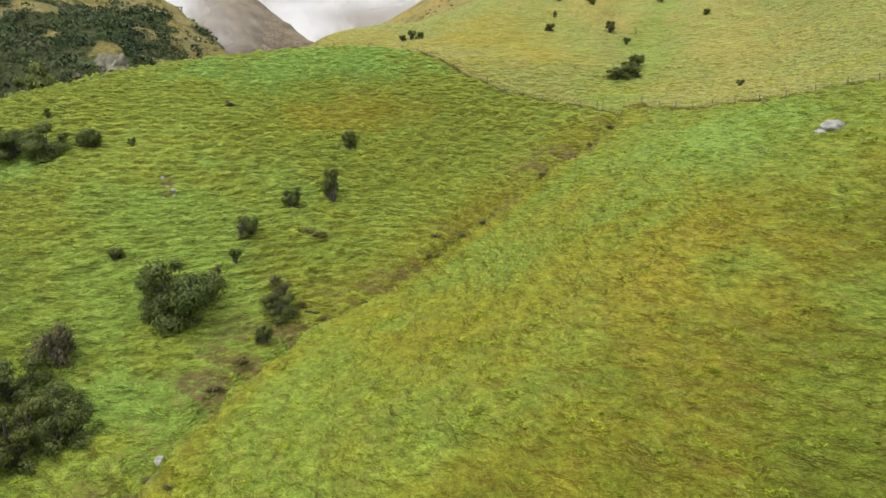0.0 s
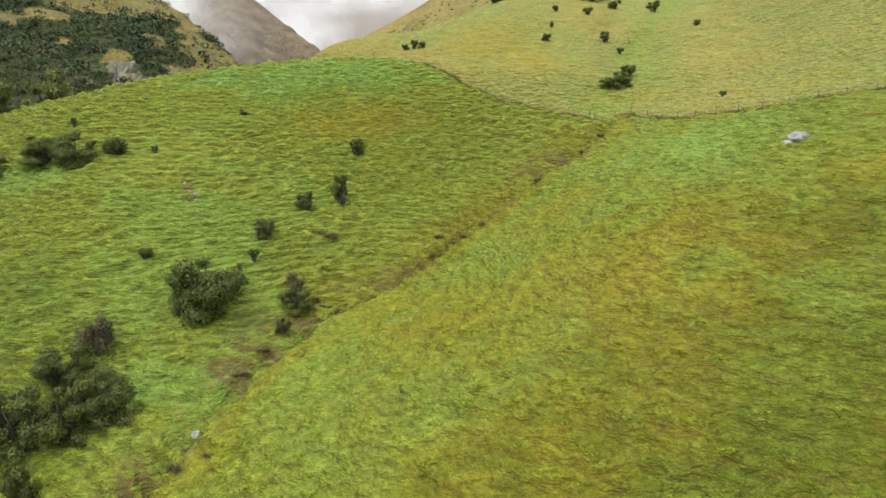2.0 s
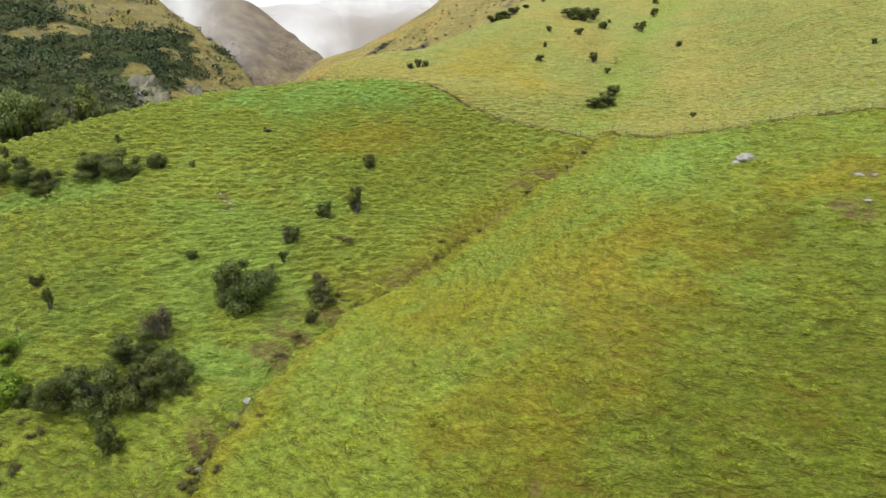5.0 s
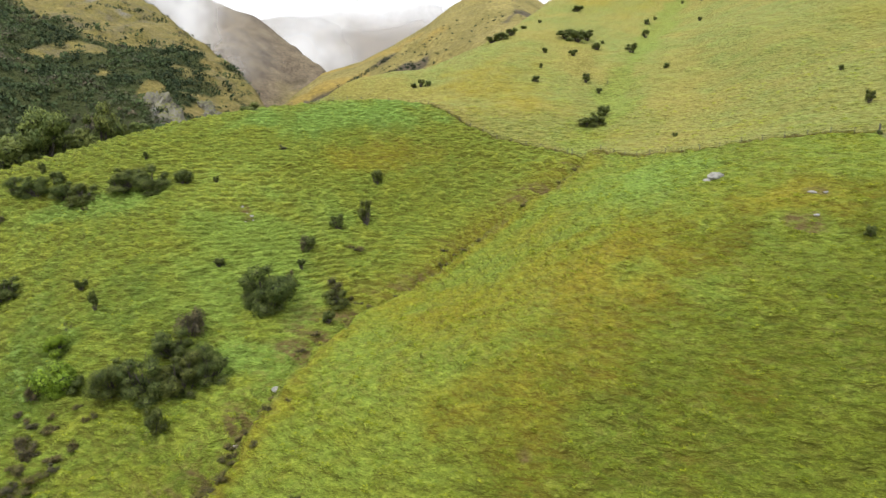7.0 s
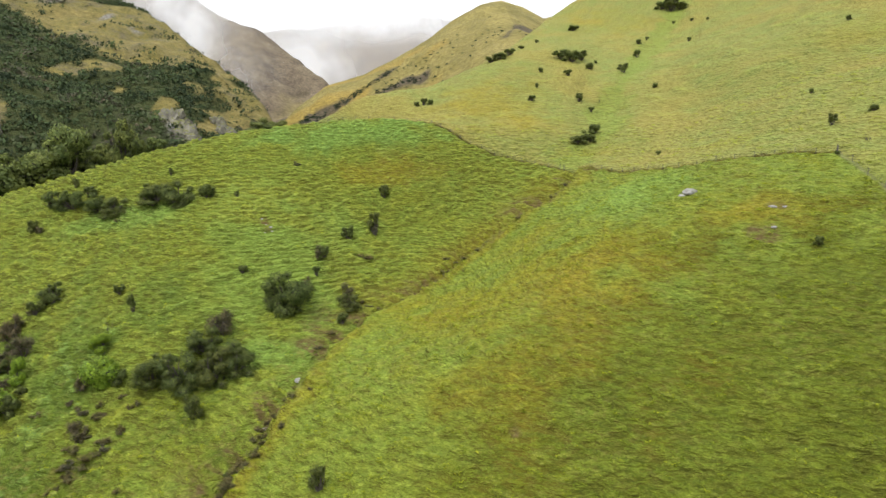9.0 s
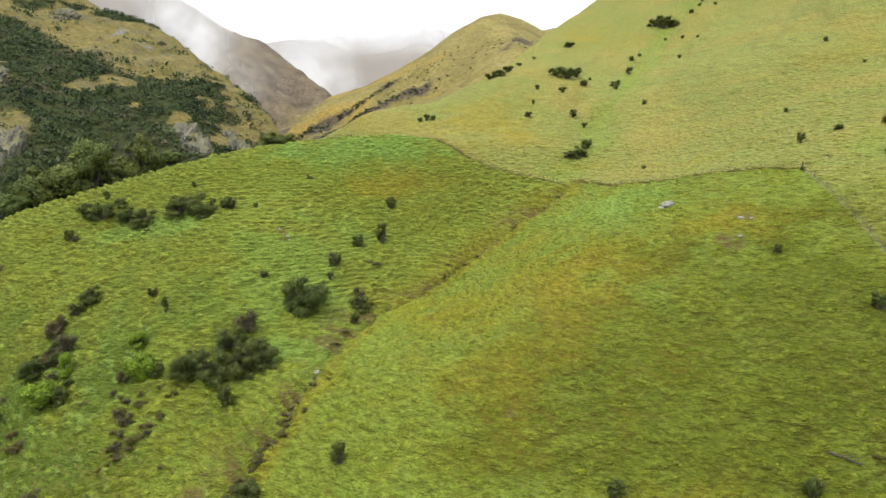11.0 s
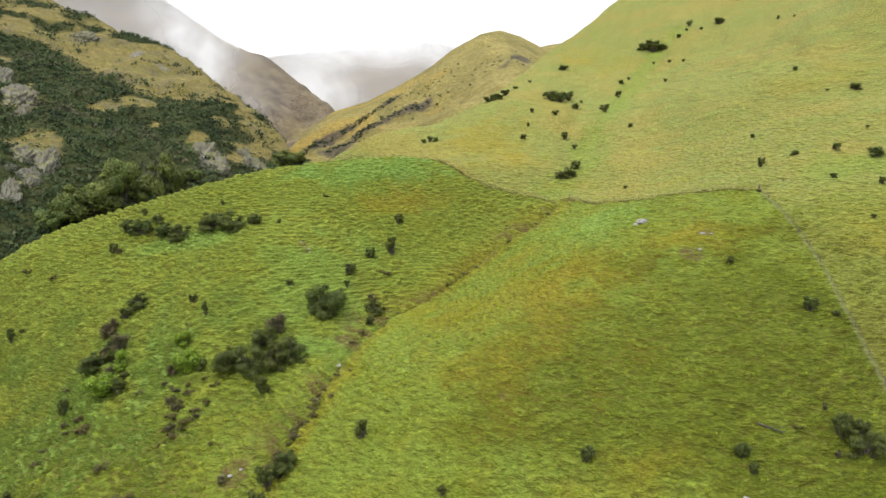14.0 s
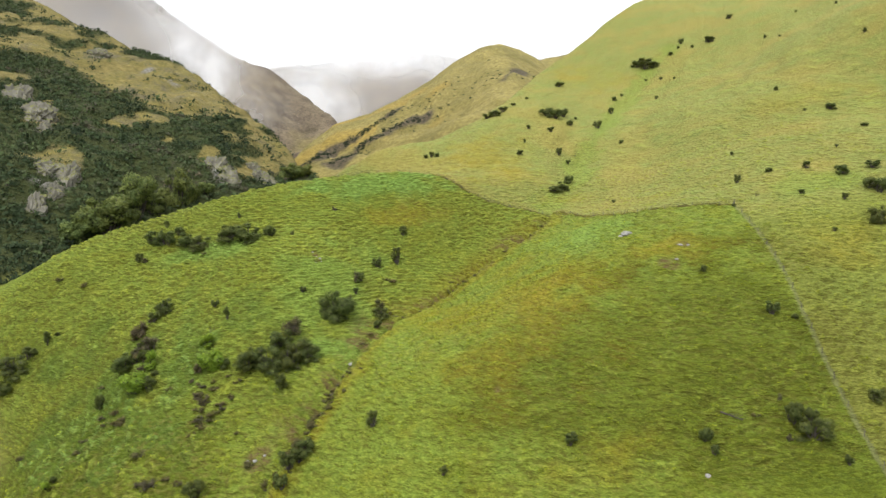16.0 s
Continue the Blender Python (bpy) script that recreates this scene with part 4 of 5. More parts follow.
RIDGE_BUSHES = [
    ("d", -12.3, 90.6, 2.3, 2.7),
    ("d", -31.1, 63.1, 1.7, 1.7),
    ("g", -30.0, 98.1, 1.6, 1.3),
    ("d", -37.3, 83.0, 1.0, 1.3),
    ("d", -42.8, 83.4, 2.8, 2.5),
    ("d", -47.3, 82.2, 4.9, 3.6),
    ("d", -51.7, 83.1, 5.2, 3.4),
    ("d", -58.0, 81.0, 4.6, 3.1),
    ("d", -61.5, 82.4, 3.9, 2.8),
    ("d", -66.7, 83.7, 3.9, 3.1),
    ("d", -69.5, 84.0, 3.6, 3.1),
    ("d", -64.6, 86.1, 2.6, 1.8),
    ("d", -68.9, 89.5, 1.3, 1.9),
    ("d", -52.3, 92.1, 1.1, 1.1),
    ("d", -71.0, 78.5, 2.0, 2.0),
    ("g", -69.6, 77.8, 1.5, 1.2),
    ("s", -56.2, 77.5, 1.1, 0.6),
    ("s", -80.6, 72.4, 1.4, 1.1),
    ("s", -87.4, 74.9, 1.5, 1.1),
]
WEST_GULLY_BUSHES = [
    ("d", -58.5, 60.6, 3.8, 3.3),
    ("d", -59.7, 58.1, 2.6, 2.4),
    ("g", -61.3, 55.1, 3.8, 4.5),
    ("g", -57.7, 51.1, 4.1, 3.9),
    ("d", -61.3, 48.5, 4.8, 3.6),
    ("r", -58.8, 49.1, 3.0, 2.6),
    ("l", -55.9, 47.1, 2.4, 3.6),
    ("l", -57.0, 42.6, 5.7, 3.8),
    ("d", -54.5, 42.1, 3.2, 3.2),
    ("d", -82.3, 60.1, 1.9, 3.0),
    ("d", -81.0, 61.6, 1.1, 1.3),
    ("d", -85.1, 58.2, 3.3, 2.8),
    ("d", -87.1, 56.3, 6.6, 4.5),
    ("d", -87.3, 53.1, 3.8, 3.1),
    ("d", -62.7, 41.0, 1.9, 3.6),
    ("b", -87.5, 65.4, 1.6, 1.6),
    ("r", -56.7, 36.2, 1.8, 1.4),
]
LOW_BUSHES = [
    ("d", -47.8, 58.8, 2.0, 1.7),
    ("t", -44.2, 55.0, 1.2, 3.0),
    ("b", -46.4, 52.3, 1.5, 1.9),
    ("l", -46.2, 49.5, 3.7, 2.8),
    ("l", -43.9, 44.6, 4.9, 4.3),
    ("g", -46.1, 43.8, 2.1, 2.9),
    ("d", -41.7, 44.0, 2.5, 2.3),
    ("g", -42.7, 36.7, 2.5, 1.8),
    ("g", -45.4, 19.5, 3.1, 2.3),
    ("d", -37.3, 16.4, 3.1, 3.0),
    ("d", -63.0, 26.2, 1.2, 1.5),
    ("l", -63.5, 24.8, 1.8, 1.3),
    ("s", -49.5, 27.1, 3.7, 1.5),
    ("s", -62.0, 32.2, 2.6, 1.2),
    ("s", -74.4, 36.9, 2.4, 1.1),
]
GULLY_BUSHES = [
    ("d", -24.1, 17.0, 3.3, 3.4),
    ("d", -22.3, 19.9, 2.9, 2.5),
    ("d", -24.4, 13.9, 2.7, 2.5),
    ("d", -22.9, 18.1, 2.6, 2.3),
    ("s", -22.0, 26.9, 2.2, 1.5),
    ("s", -22.3, 24.7, 2.4, 1.6),
    ("s", -20.4, 27.7, 1.7, 1.2),
    ("s", -27.6, 17.2, 1.9, 1.2),
    ("s", -31.0, 21.0, 2.0, 1.1),
    ("s", -13.4, 61.7, 1.1, 0.9),
    ("s", -0.7, 69.8, 2.1, 0.8),
    ("s", -2.5, 68.3, 1.9, 0.8),
    ("s", 18.1, 82.0, 2.1, 0.9),
    ("s", 20.3, 83.5, 1.8, 0.8),
    ("s", -18.2, 30.7, 1.2, 0.7),
    ("s", -16.1, 35.9, 0.9, 0.5),
]
SPUR_BUSHES = [
    ("t", -12.8, 21.8, 2.0, 2.8),
    ("t", -2.5, 10.9, 1.2, 1.5),
    ("d", 14.3, 11.9, 2.2, 2.0),
    ("d", 31.0, 9.3, 1.9, 2.5),
    ("d", 31.3, 7.1, 1.5, 1.5),
    ("d", 41.0, 39.5, 1.2, 1.5),
    ("d", 47.4, 28.2, 2.5, 2.4),
    ("d", 50.6, 27.3, 1.2, 1.2),
    ("g", 42.2, 13.7, 0.7, 1.1),
    ("d", 44.1, 8.4, 3.8, 3.4),
    ("d", 42.6, 10.5, 2.8, 3.2),
    ("d", 44.9, 10.7, 2.1, 2.4),
    ("g", 41.2, 8.4, 1.1, 1.1),
    ("d", 46.7, 4.9, 1.2, 1.3),
    ("d", 55.3, 14.0, 2.2, 2.2),
    ("d", 67.3, 47.9, 1.0, 0.9),
    ("s", 38.2, 11.6, 1.3, 0.6),
    ("d", 55.0, 62.3, 0.9, 0.8),
]
HILL_BUSHES_LOW = [
    ("d", 38.1, 90.3, 1.1, 0.9),
    ("d", 27.5, 110.8, 3.7, 2.4),
    ("d", 29.9, 112.7, 3.4, 3.1),
    ("d", 32.5, 119.0, 3.2, 2.9),
    ("d", 35.4, 137.5, 1.6, 1.6),
    ("b", 38.9, 144.7, 1.4, 1.6),
    ("d", 21.1, 141.3, 2.3, 2.1),
    ("d", 33.6, 143.6, 2.5, 2.7),
    ("d", 24.0, 153.3, 0.9, 1.9),
    ("d", 34.1, 164.3, 2.6, 2.0),
    ("d", 26.6, 166.4, 1.6, 2.0),
    ("d", 51.7, 171.6, 3.4, 3.0),
    ("d", 42.6, 175.3, 2.7, 2.7),
    ("d", 35.7, 185.5, 5.6, 3.4),
    ("d", 38.2, 182.3, 6.3, 4.6),
    ("d", 42.0, 186.4, 4.3, 3.4),
    ("d", 46.3, 184.7, 1.3, 1.3),
    ("d", 97.3, 571.5, 11.7, 6.4),
    ("d", 50.2, 247.1, 4.8, 3.2),
]
HILL_BUSHES_TOP = [
    ("d", 13.5, 186.1, 4.3, 2.1),
    ("d", 16.5, 186.8, 4.7, 3.0),
    ("d", 19.8, 190.9, 4.4, 2.6),
    ("d", 24.8, 202.6, 2.3, 1.4),
    ("d", 31.6, 215.3, 1.7, 1.2),
    ("d", 83.6, 597.2, 3.9, 2.8),
    ("d", 61.1, 192.5, 2.9, 2.9),
    ("d", 67.4, 213.1, 2.1, 2.6),
    ("d", 71.8, 219.8, 1.5, 1.5),
    ("d", 53.6, 146.3, 1.6, 1.6),
    ("d", 81.5, 204.0, 1.6, 1.8),
    ("d", 89.1, 260.4, 6.6, 4.4),
    ("d", 91.5, 255.7, 8.2, 6.0),
    ("d", 95.2, 255.7, 6.5, 4.3),
    ("d", 91.9, 232.3, 1.8, 1.5),
    ("d", 105.3, 262.5, 2.5, 2.5),
    ("d", 113.9, 274.4, 2.9, 2.9),
    ("d", 116.0, 264.4, 1.7, 1.7),
    ("d", 123.5, 263.2, 6.1, 3.3),
]
HILL_BUSHES_EAST = [
    ("d", 144.1, 292.8, 3.3, 3.3),
    ("d", 136.5, 234.0, 1.8, 1.8),
    ("d", 98.3, 139.6, 1.6, 1.9),
    ("d", 97.6, 120.3, 1.0, 0.8),
    ("d", 103.8, 118.6, 3.3, 2.5),
    ("d", 136.6, 161.3, 1.7, 1.9),
    ("d", 98.5, 93.7, 1.8, 1.2),
    ("d", 85.4, 81.7, 1.0, 0.8),
    ("d", 67.8, 95.5, 1.1, 1.4),
    ("d", 60.6, 74.5, 1.8, 2.2),
    ("d", 68.2, 76.4, 1.7, 1.4),
    ("d", 74.7, 73.3, 2.1, 1.8),
    ("d", 79.0, 67.6, 3.1, 2.6),
    ("d", 85.6, 68.1, 3.3, 1.8),
    ("d", 80.5, 60.2, 3.3, 2.9),
    ("d", 81.3, 58.2, 3.3, 3.3),
    ("d", 68.0, 61.7, 1.5, 1.3),
    ("d", 73.9, 57.1, 1.5, 1.5),
    ("b", 60.9, 65.2, 2.1, 0.9),
]
KNOLL_FAR_BUSHES = [
    ("d", -8.3, 148.7, 1.8, 1.8),
    ("d", -6.6, 149.0, 2.0, 2.4),
    ("d", -4.8, 148.6, 1.8, 2.0),
    ("d", 75.9, 49.4, 3.4, 3.7),
    ("d", 87.2, 238.9, 1.3, 1.3),
    ("d", 95.8, 226.7, 1.2, 1.5),
    ("d", 136.8, 220.8, 1.2, 1.0),
    ("d", 171.5, 243.3, 1.6, 1.6),
    ("d", 163.6, 262.8, 1.4, 1.4),
    ("d", 110.8, 268.9, 1.7, 1.7),
]
ROUGH_SCRUB = [
    ("s", -59.0, 38.7, 2.2, 0.9),
    ("r", -57.0, 36.9, 1.8, 1.1),
    ("g", -44.3, 37.8, 1.8, 1.8),
    ("s", -40.7, 33.4, 2.4, 1.0),
    ("r", -41.1, 30.8, 1.8, 1.2),
    ("s", -43.0, 32.8, 1.6, 0.7),
    ("s", -39.2, 35.5, 1.6, 0.6),
    ("s", -22.6, 29.6, 1.8, 0.8),
    ("d", -22.8, 27.2, 1.5, 1.1),
    ("r", -23.0, 25.1, 1.8, 1.0),
    ("s", -24.1, 23.8, 1.8, 0.8),
    ("s", -21.6, 32.1, 1.4, 0.6),
    ("s", -20.6, 34.6, 1.4, 0.6),
    ("r", -25.1, 22.5, 1.7, 1.1),
]
SIDE_GULLY_SCRUB = [
    ("g", -61.2, 55.6, 2.2, 2.2),
    ("d", -58.6, 52.3, 2.6, 2.3),
    ("r", -59.7, 50.7, 2.2, 1.6),
    ("d", -59.6, 48.3, 2.4, 2.0),
    ("g", -57.6, 48.7, 1.8, 1.8),
    ("l", -55.6, 46.4, 2.0, 1.5),
    ("d", -54.2, 44.5, 1.6, 1.2),
    ("s", -62.3, 34.6, 1.8, 0.7),
    ("s", -50.3, 40.9, 1.5, 0.6),
    ("s", -34.6, 27.8, 1.5, 0.6),
    ("s", -64.4, 45.3, 1.4, 0.6),
    ("s", -12.2, 60.4, 1.6, 0.5),
    ("s", -16.4, 51.9, 1.6, 0.6),
    ("s", -17.5, 48.2, 1.5, 0.5),
    ("s", -0.7, 73.2, 1.5, 0.5),
]
VALLEY_TREES = [
    ("w", -105.0, 133.0, 17.0, 13.0),
    ("w", -101.0, 147.0, 14.0, 16.5),
    ("w", -93.0, 160.0, 11.0, 16.0),
    ("w", -90.0, 165.0, 7.0, 6.5),
    ("w", -87.0, 169.0, 6.0, 5.5),
    ("w", -99.0, 152.0, 9.0, 7.5),
    ("w", -103.0, 141.0, 9.0, 8.5),
    ("w", -110.0, 124.0, 10.0, 7.0),
    ("w", -67.0, 214.0, 11.0, 8.0),
    ("w", -62.0, 218.0, 8.0, 6.0),
]
def along(line, step):
    """Places at even steps along a line in plan."""
    out, left = [line[0]], step
    for p, q in zip(line[:-1], line[1:]):
        length, at = math.dist(p, q), 0.0
        while length - at >= left:
            at += left
            left = step
            out.append((p[0] + (q[0] - p[0]) * at / length, p[1] + (q[1] - p[1]) * at / length))
        left -= length - at
    return out


def strip(line, kinds, step, wander, width, height, seed):
    """Low plants scattered along a line in plan, as rows for grow()."""
    rng = np.random.default_rng(seed)
    rows = []
    for x, y in along(line, step):
        w = rng.uniform(*width)
        rows.append((str(rng.choice(list(kinds))), x + rng.normal(0, wander), y + rng.normal(0, wander), w, rng.uniform(*height) * (0.6 + 0.3 * w)))
    return rows


BROWN_STRIPS = [([(-44, 39.5), (-43, 36), (-42.2, 32.5), (-41.6, 29)], 0.95, 0.55), ([(-37.6, 37.5), (-39.5, 34.5), (-41, 32)], 1.1, 0.45), ([(-60, 38.5), (-58, 36.4), (-56, 35)], 1.0, 0.5), ([(-46, 41.5), (-41, 41), (-37, 39.5)], 1.5, 0.6), ([(-47, 20), (-43, 19.5), (-40, 18)], 1.4, 0.6)]
grow(SLOPE_THICKET, "thicket above the gully")
grow([(k, x, y, w * (1.12 if x < -42 else 1), h * (1.35 if x < -42 else 1)) for k, x, y, w, h in RIDGE_BUSHES], "shrubs along the ridge")
grow(WEST_GULLY_BUSHES, "shrubs in the side gully")
grow(LOW_BUSHES, "shrubs on the lower slope")
grow(GULLY_BUSHES, "scrub in the main gully")
grow(SPUR_BUSHES, "shrubs on the spur")
grow(HILL_BUSHES_LOW, "shrubs on the hill beyond the fence")
grow(HILL_BUSHES_TOP, "shrubs on the hill beyond the fence")
grow(HILL_BUSHES_EAST, "shrubs on the hill beyond the fence")
grow(KNOLL_FAR_BUSHES, "shrubs on the hill beyond the fence")
grow(ROUGH_SCRUB, "rough scrub on the lower slope")
grow(SIDE_GULLY_SCRUB, "scrub between the gullies")
grow(VALLEY_TREES, "trees in the valley")
for number, (line, step, wander) in enumerate(BROWN_STRIPS):
    grow(strip(line, "srsg", step, wander, (1.0, 2.0), (0.6, 1.2), 300 + number), "rough scrub on the lower slope")
grow(strip([(-58.6, 60), (-60.6, 56), (-60.4, 52), (-58.6, 48), (-57, 44)], "dgrd", 1.3, 0.7, (1.3, 2.4), (0.9, 1.7), 310), "shrubs in the side gully")
grow(strip(GULLY[1:6], "ssr", 1.4, 0.8, (0.9, 1.8), (0.5, 1.0), 311), "scrub in the main gully")
grow(strip(GULLY[7:14], "s", 2.2, 0.5, (0.8, 1.5), (0.4, 0.7), 312), "scrub in the main gully")


# ---- stones and crags ----
def rock_mesh(seed, lumps, material, cracks=0.0, sub=4):
    """A rough boulder of unit size: an icosphere pushed in and out by noise, with upright cracks on crags."""
    bm = bmesh.new()
    bmesh.ops.create_icosphere(bm, subdivisions=sub, radius=0.5)
    off = Vector((seed * 7.1, seed * 3.3, seed * 1.7))
    for v in bm.verts:
        p = v.co.copy()
        k = 1 + lumps * noise.fractal(p * 2.2 + off, 1.0, 2.0, 4)
        if cracks:
            q = p + 0.08 * noise.noise_vector(p * 4 + off)
            k += cracks * 0.5 * noise.cell(Vector((q.x * 6, q.y * 6, q.z * 3)) + off)
            k += cracks * 0.4 * noise.cell(Vector((q.x * 13, q.y * 13, q.z * 7)) + off) + 0.3 * cracks * noise.noise(p * 9 + off)
        v.co = p * k
    me = bpy.data.meshes.new("rock")
    bm.to_mesh(me)
    bm.free()
    me.materials.append(material)
    return me


BOULDERS = [
    (33.2, 59.2, 2.3, 1.5, 1.2), (31.9, 58.8, 0.9, 0.8, 0.6), (40.6, 50.2, 1.1, 0.7, 0.4), (41.9, 49.6, 0.7, 0.5, 0.3),
    (29.7, 4.9, 0.9, 0.7, 0.5), (-30.2, 21.5, 0.7, 0.6, 0.4), (-29.0, 22.4, 0.5, 0.5, 0.3), (-31.4, 22.0, 0.5, 0.4, 0.3),
    (-31.6, 76.9, 0.5, 0.4, 0.3), (-30.6, 75.4, 0.5, 0.35, 0.25), (-29.6, 74.6, 0.6, 0.45, 0.35), (-30.3, 73.4, 0.45, 0.4, 0.3), (-29.2, 73.7, 0.4, 0.3, 0.25), (-18.4, 40.3, 1.0, 0.7, 0.6), (-19.2, 37.6, 0.6, 0.5, 0.35),
    (-20.9, 33.6, 0.7, 0.5, 0.4), (38.0, 44.0, 0.6, 0.5, 0.3),
]
for i, (x, y, w, d, h) in enumerate(BOULDERS):
    ob = new("boulder", rock_mesh(i + 1, 0.28, STONE, 0.06, 3))
    ob.matrix_basis = pose(x, y, ground_z(x, y) + 0.12 * h, 0, 0, random.uniform(0, 360)) @ Matrix.Diagonal((w, d, h, 1))
    tagged(ob, "pale grey lichen-spotted boulder bedded in the grass", "boulder", "boulders on the pasture")

CRAGS = [
    (-182.0, 219.3, 13, 8, 16), (-161.3, 196.6, 15, 9, 14), (-151.7, 185.3, 7, 5, 7), (-134.1, 155.2, 13, 7, 9), (-126.0, 152.6, 8, 6, 13), (-124.6, 141.7, 6, 5, 8), (-125.3, 131.0, 7, 5, 12),
    (-90.7, 191.4, 12, 7, 13), (-84.1, 185.6, 9, 6, 12), (-74.7, 200.5, 9, 6, 10), (-80.9, 208.7, 6, 5, 6), (-71.3, 200.2, 5, 4, 6), (-192, 312, 14, 6, 6),
]
for i, (x, y, w, d, h) in enumerate(CRAGS):
    ob = new("rock_outcrop", rock_mesh(40 + i, 0.34, CRAG, 0.3, 5))
    ob.matrix_basis = pose(x, y, ground_z(x, y) - 0.14 * h, -22, 6, random.uniform(-25, 25)) @ Matrix.Diagonal((w, d, h, 1))
    tagged(ob, "steep grey limestone crag standing out of the scrub", "rock outcrop", "crags on the far hillside")


# ---- fences ----
def post_mesh():
    bm = bmesh.new()
    bmesh.ops.create_cone(bm, cap_ends=True, segments=8, radius1=0.055, radius2=0.048, depth=1.35)
    bmesh.ops.translate(bm, verts=bm.verts, vec=(0, 0, 0.27))
    me = bpy.data.meshes.new("post")
    bm.to_mesh(me)
    bm.free()
    me.materials.append(POST)
    return me


POST_MESH = post_mesh()


def fence(line, label, step=2.8):
    places = [(x, y, ground_z(x, y)) for x, y in along(line, step)]
    ob = tagged(empty("fence", *places[0]), label, "fence", "fences of the paddock")
    home = Vector(places[0])
    for i, p in enumerate(places):
        post = child("post", POST_MESH, ob)
        k = 1.25 if i in (0, len(places) - 1) else random.uniform(0.9, 1.05)
        post.matrix_basis = Matrix.Translation(Vector(p) - home) @ pose(0, 0, 0, random.uniform(-4, 4), random.uniform(-4, 4), 0) @ Matrix.Diagonal((k, k, k, 1))
    for h in (0.16, 0.3, 0.44, 0.58, 0.72, 0.86):
        ring = np.array(((0.0, 0.0, 0.008), (0.006, 0.004, -0.004), (-0.006, -0.004, -0.004)))
        co = np.vstack([np.array(p) - np.array(home) + (0, 0, h) + ring for p in places])
        f = [(3 * i + k, 3 * i + (k + 1) % 3, 3 * i + 3 + (k + 1) % 3, 3 * i + 3 + k) for i in range(len(places) - 1) for k in range(3)]
        child("wire", raw_mesh("wire", co, f, WIRE), ob)


fence(FENCE_KNOLL, "old post and wire fence over the grassy knoll")
fence(FENCE_SADDLE, "old post and wire fence along the saddle")
fence(FENCE_SPUR, "old post and wire fence down the spur", 4.2)


# ---- a fallen branch ----
def fallen_branch(x, y, length, turn):
    rng = np.random.default_rng(5)
    ob = tagged(empty("fallen_branch"), "fallen bare grey branch lying in the grass", "branch")
    ob.matrix_basis = pose(x, y, ground_z(x, y) + 0.05, 0, 14, turn)
    parts = [tube((0, 0, 0), (length, 0.1, 0.15), 0.13, 0.06, 6)]
    for i in range(7):
        s = np.array((length * (0.35 + 0.09 * i), 0.05, 0.1))
        parts.append(tube(s, s + (0.6, rng.normal(0, 0.5), rng.uniform(0.2, 0.7)), 0.04, 0.012, 4))
    co, f = joined(parts)
    child("branch", raw_mesh("branch", co, f, BARK), ob)


fallen_branch(34.0, 12.6, 2.8, -35)


# ---- scrub that covers the far hillside ----
def scrub_cover(name, label, xs, ys, count, key, size, seed):
    """Many small leafy domes where the mask is thick, joined into one mesh."""
    rng = np.random.default_rng(seed)
    x, y = rng.uniform(*xs, count * 5), rng.uniform(*ys, count * 5)
    z, west, far, c = surface(x, y)
    keep = np.nonzero(rng.uniform(0, 1, len(x)) < c[key] * (1 - far) * 0.9 + 0.16 * west * (1 - far) * smooth_step(-0.1, 0.6, fbm(x / 16, y / 16, 3, 71)))[0][:count]
    x, y = x[keep], y[keep]
    tone = np.clip(0.42 + 0.3 * fbm(x / 14, y / 14, 3, 73) + rng.normal(0, 0.16, len(x)), 0, 1)
    k, n = 13, len(x)
    h = rng.uniform(*size, n) * rng.choice((0.7, 1.0, 1.0, 1.6), n)
    z = np.array([ground_z(a, b) for a, b in zip(x, y)])
    h, root = np.repeat(h, k)[:, None], np.repeat(np.stack([x, y, z], -1), k, 0)
    d = rng.normal(0, 1, (n * k, 3))
    d /= np.linalg.norm(d, axis=1)[:, None]
    p = root + h * (d * (0.6, 0.6, 0.4) + (0, 0, 0.35))
    t = np.cross(d + rng.normal(0, 0.4, d.shape), rng.normal(0, 1, d.shape))
    t /= np.linalg.norm(t, axis=1)[:, None]
    b = np.cross(t, d)
    q = h * rng.uniform(0.16, 0.36, (n * k, 1))
    co = np.stack([p - t * q, p + b * q * 0.6 + d * q * 0.2, p + t * q, p - b * q * 0.6 + d * q * 0.2], 1).reshape(-1, 3)
    i = np.arange(n * k)[:, None] * 4
    faces = np.vstack([i + (0, 1, 2), i + (0, 2, 3)])
    ob = new(name, raw_mesh(name, co, faces, SCRUB_LEAF))
    a = ob.data.attributes.new("tone", "FLOAT", "POINT")
    a.data.foreach_set("value", np.repeat(tone, 4 * k).astype(np.float32))
    return tagged(ob, label, "scrub", kind="stuff")


scrub_cover("hillside_scrub", "dark native scrub thickly covering the hillside across the valley", (-300, -55), (85, 420), 25000, "scrub", (0.75, 1.7), 7)


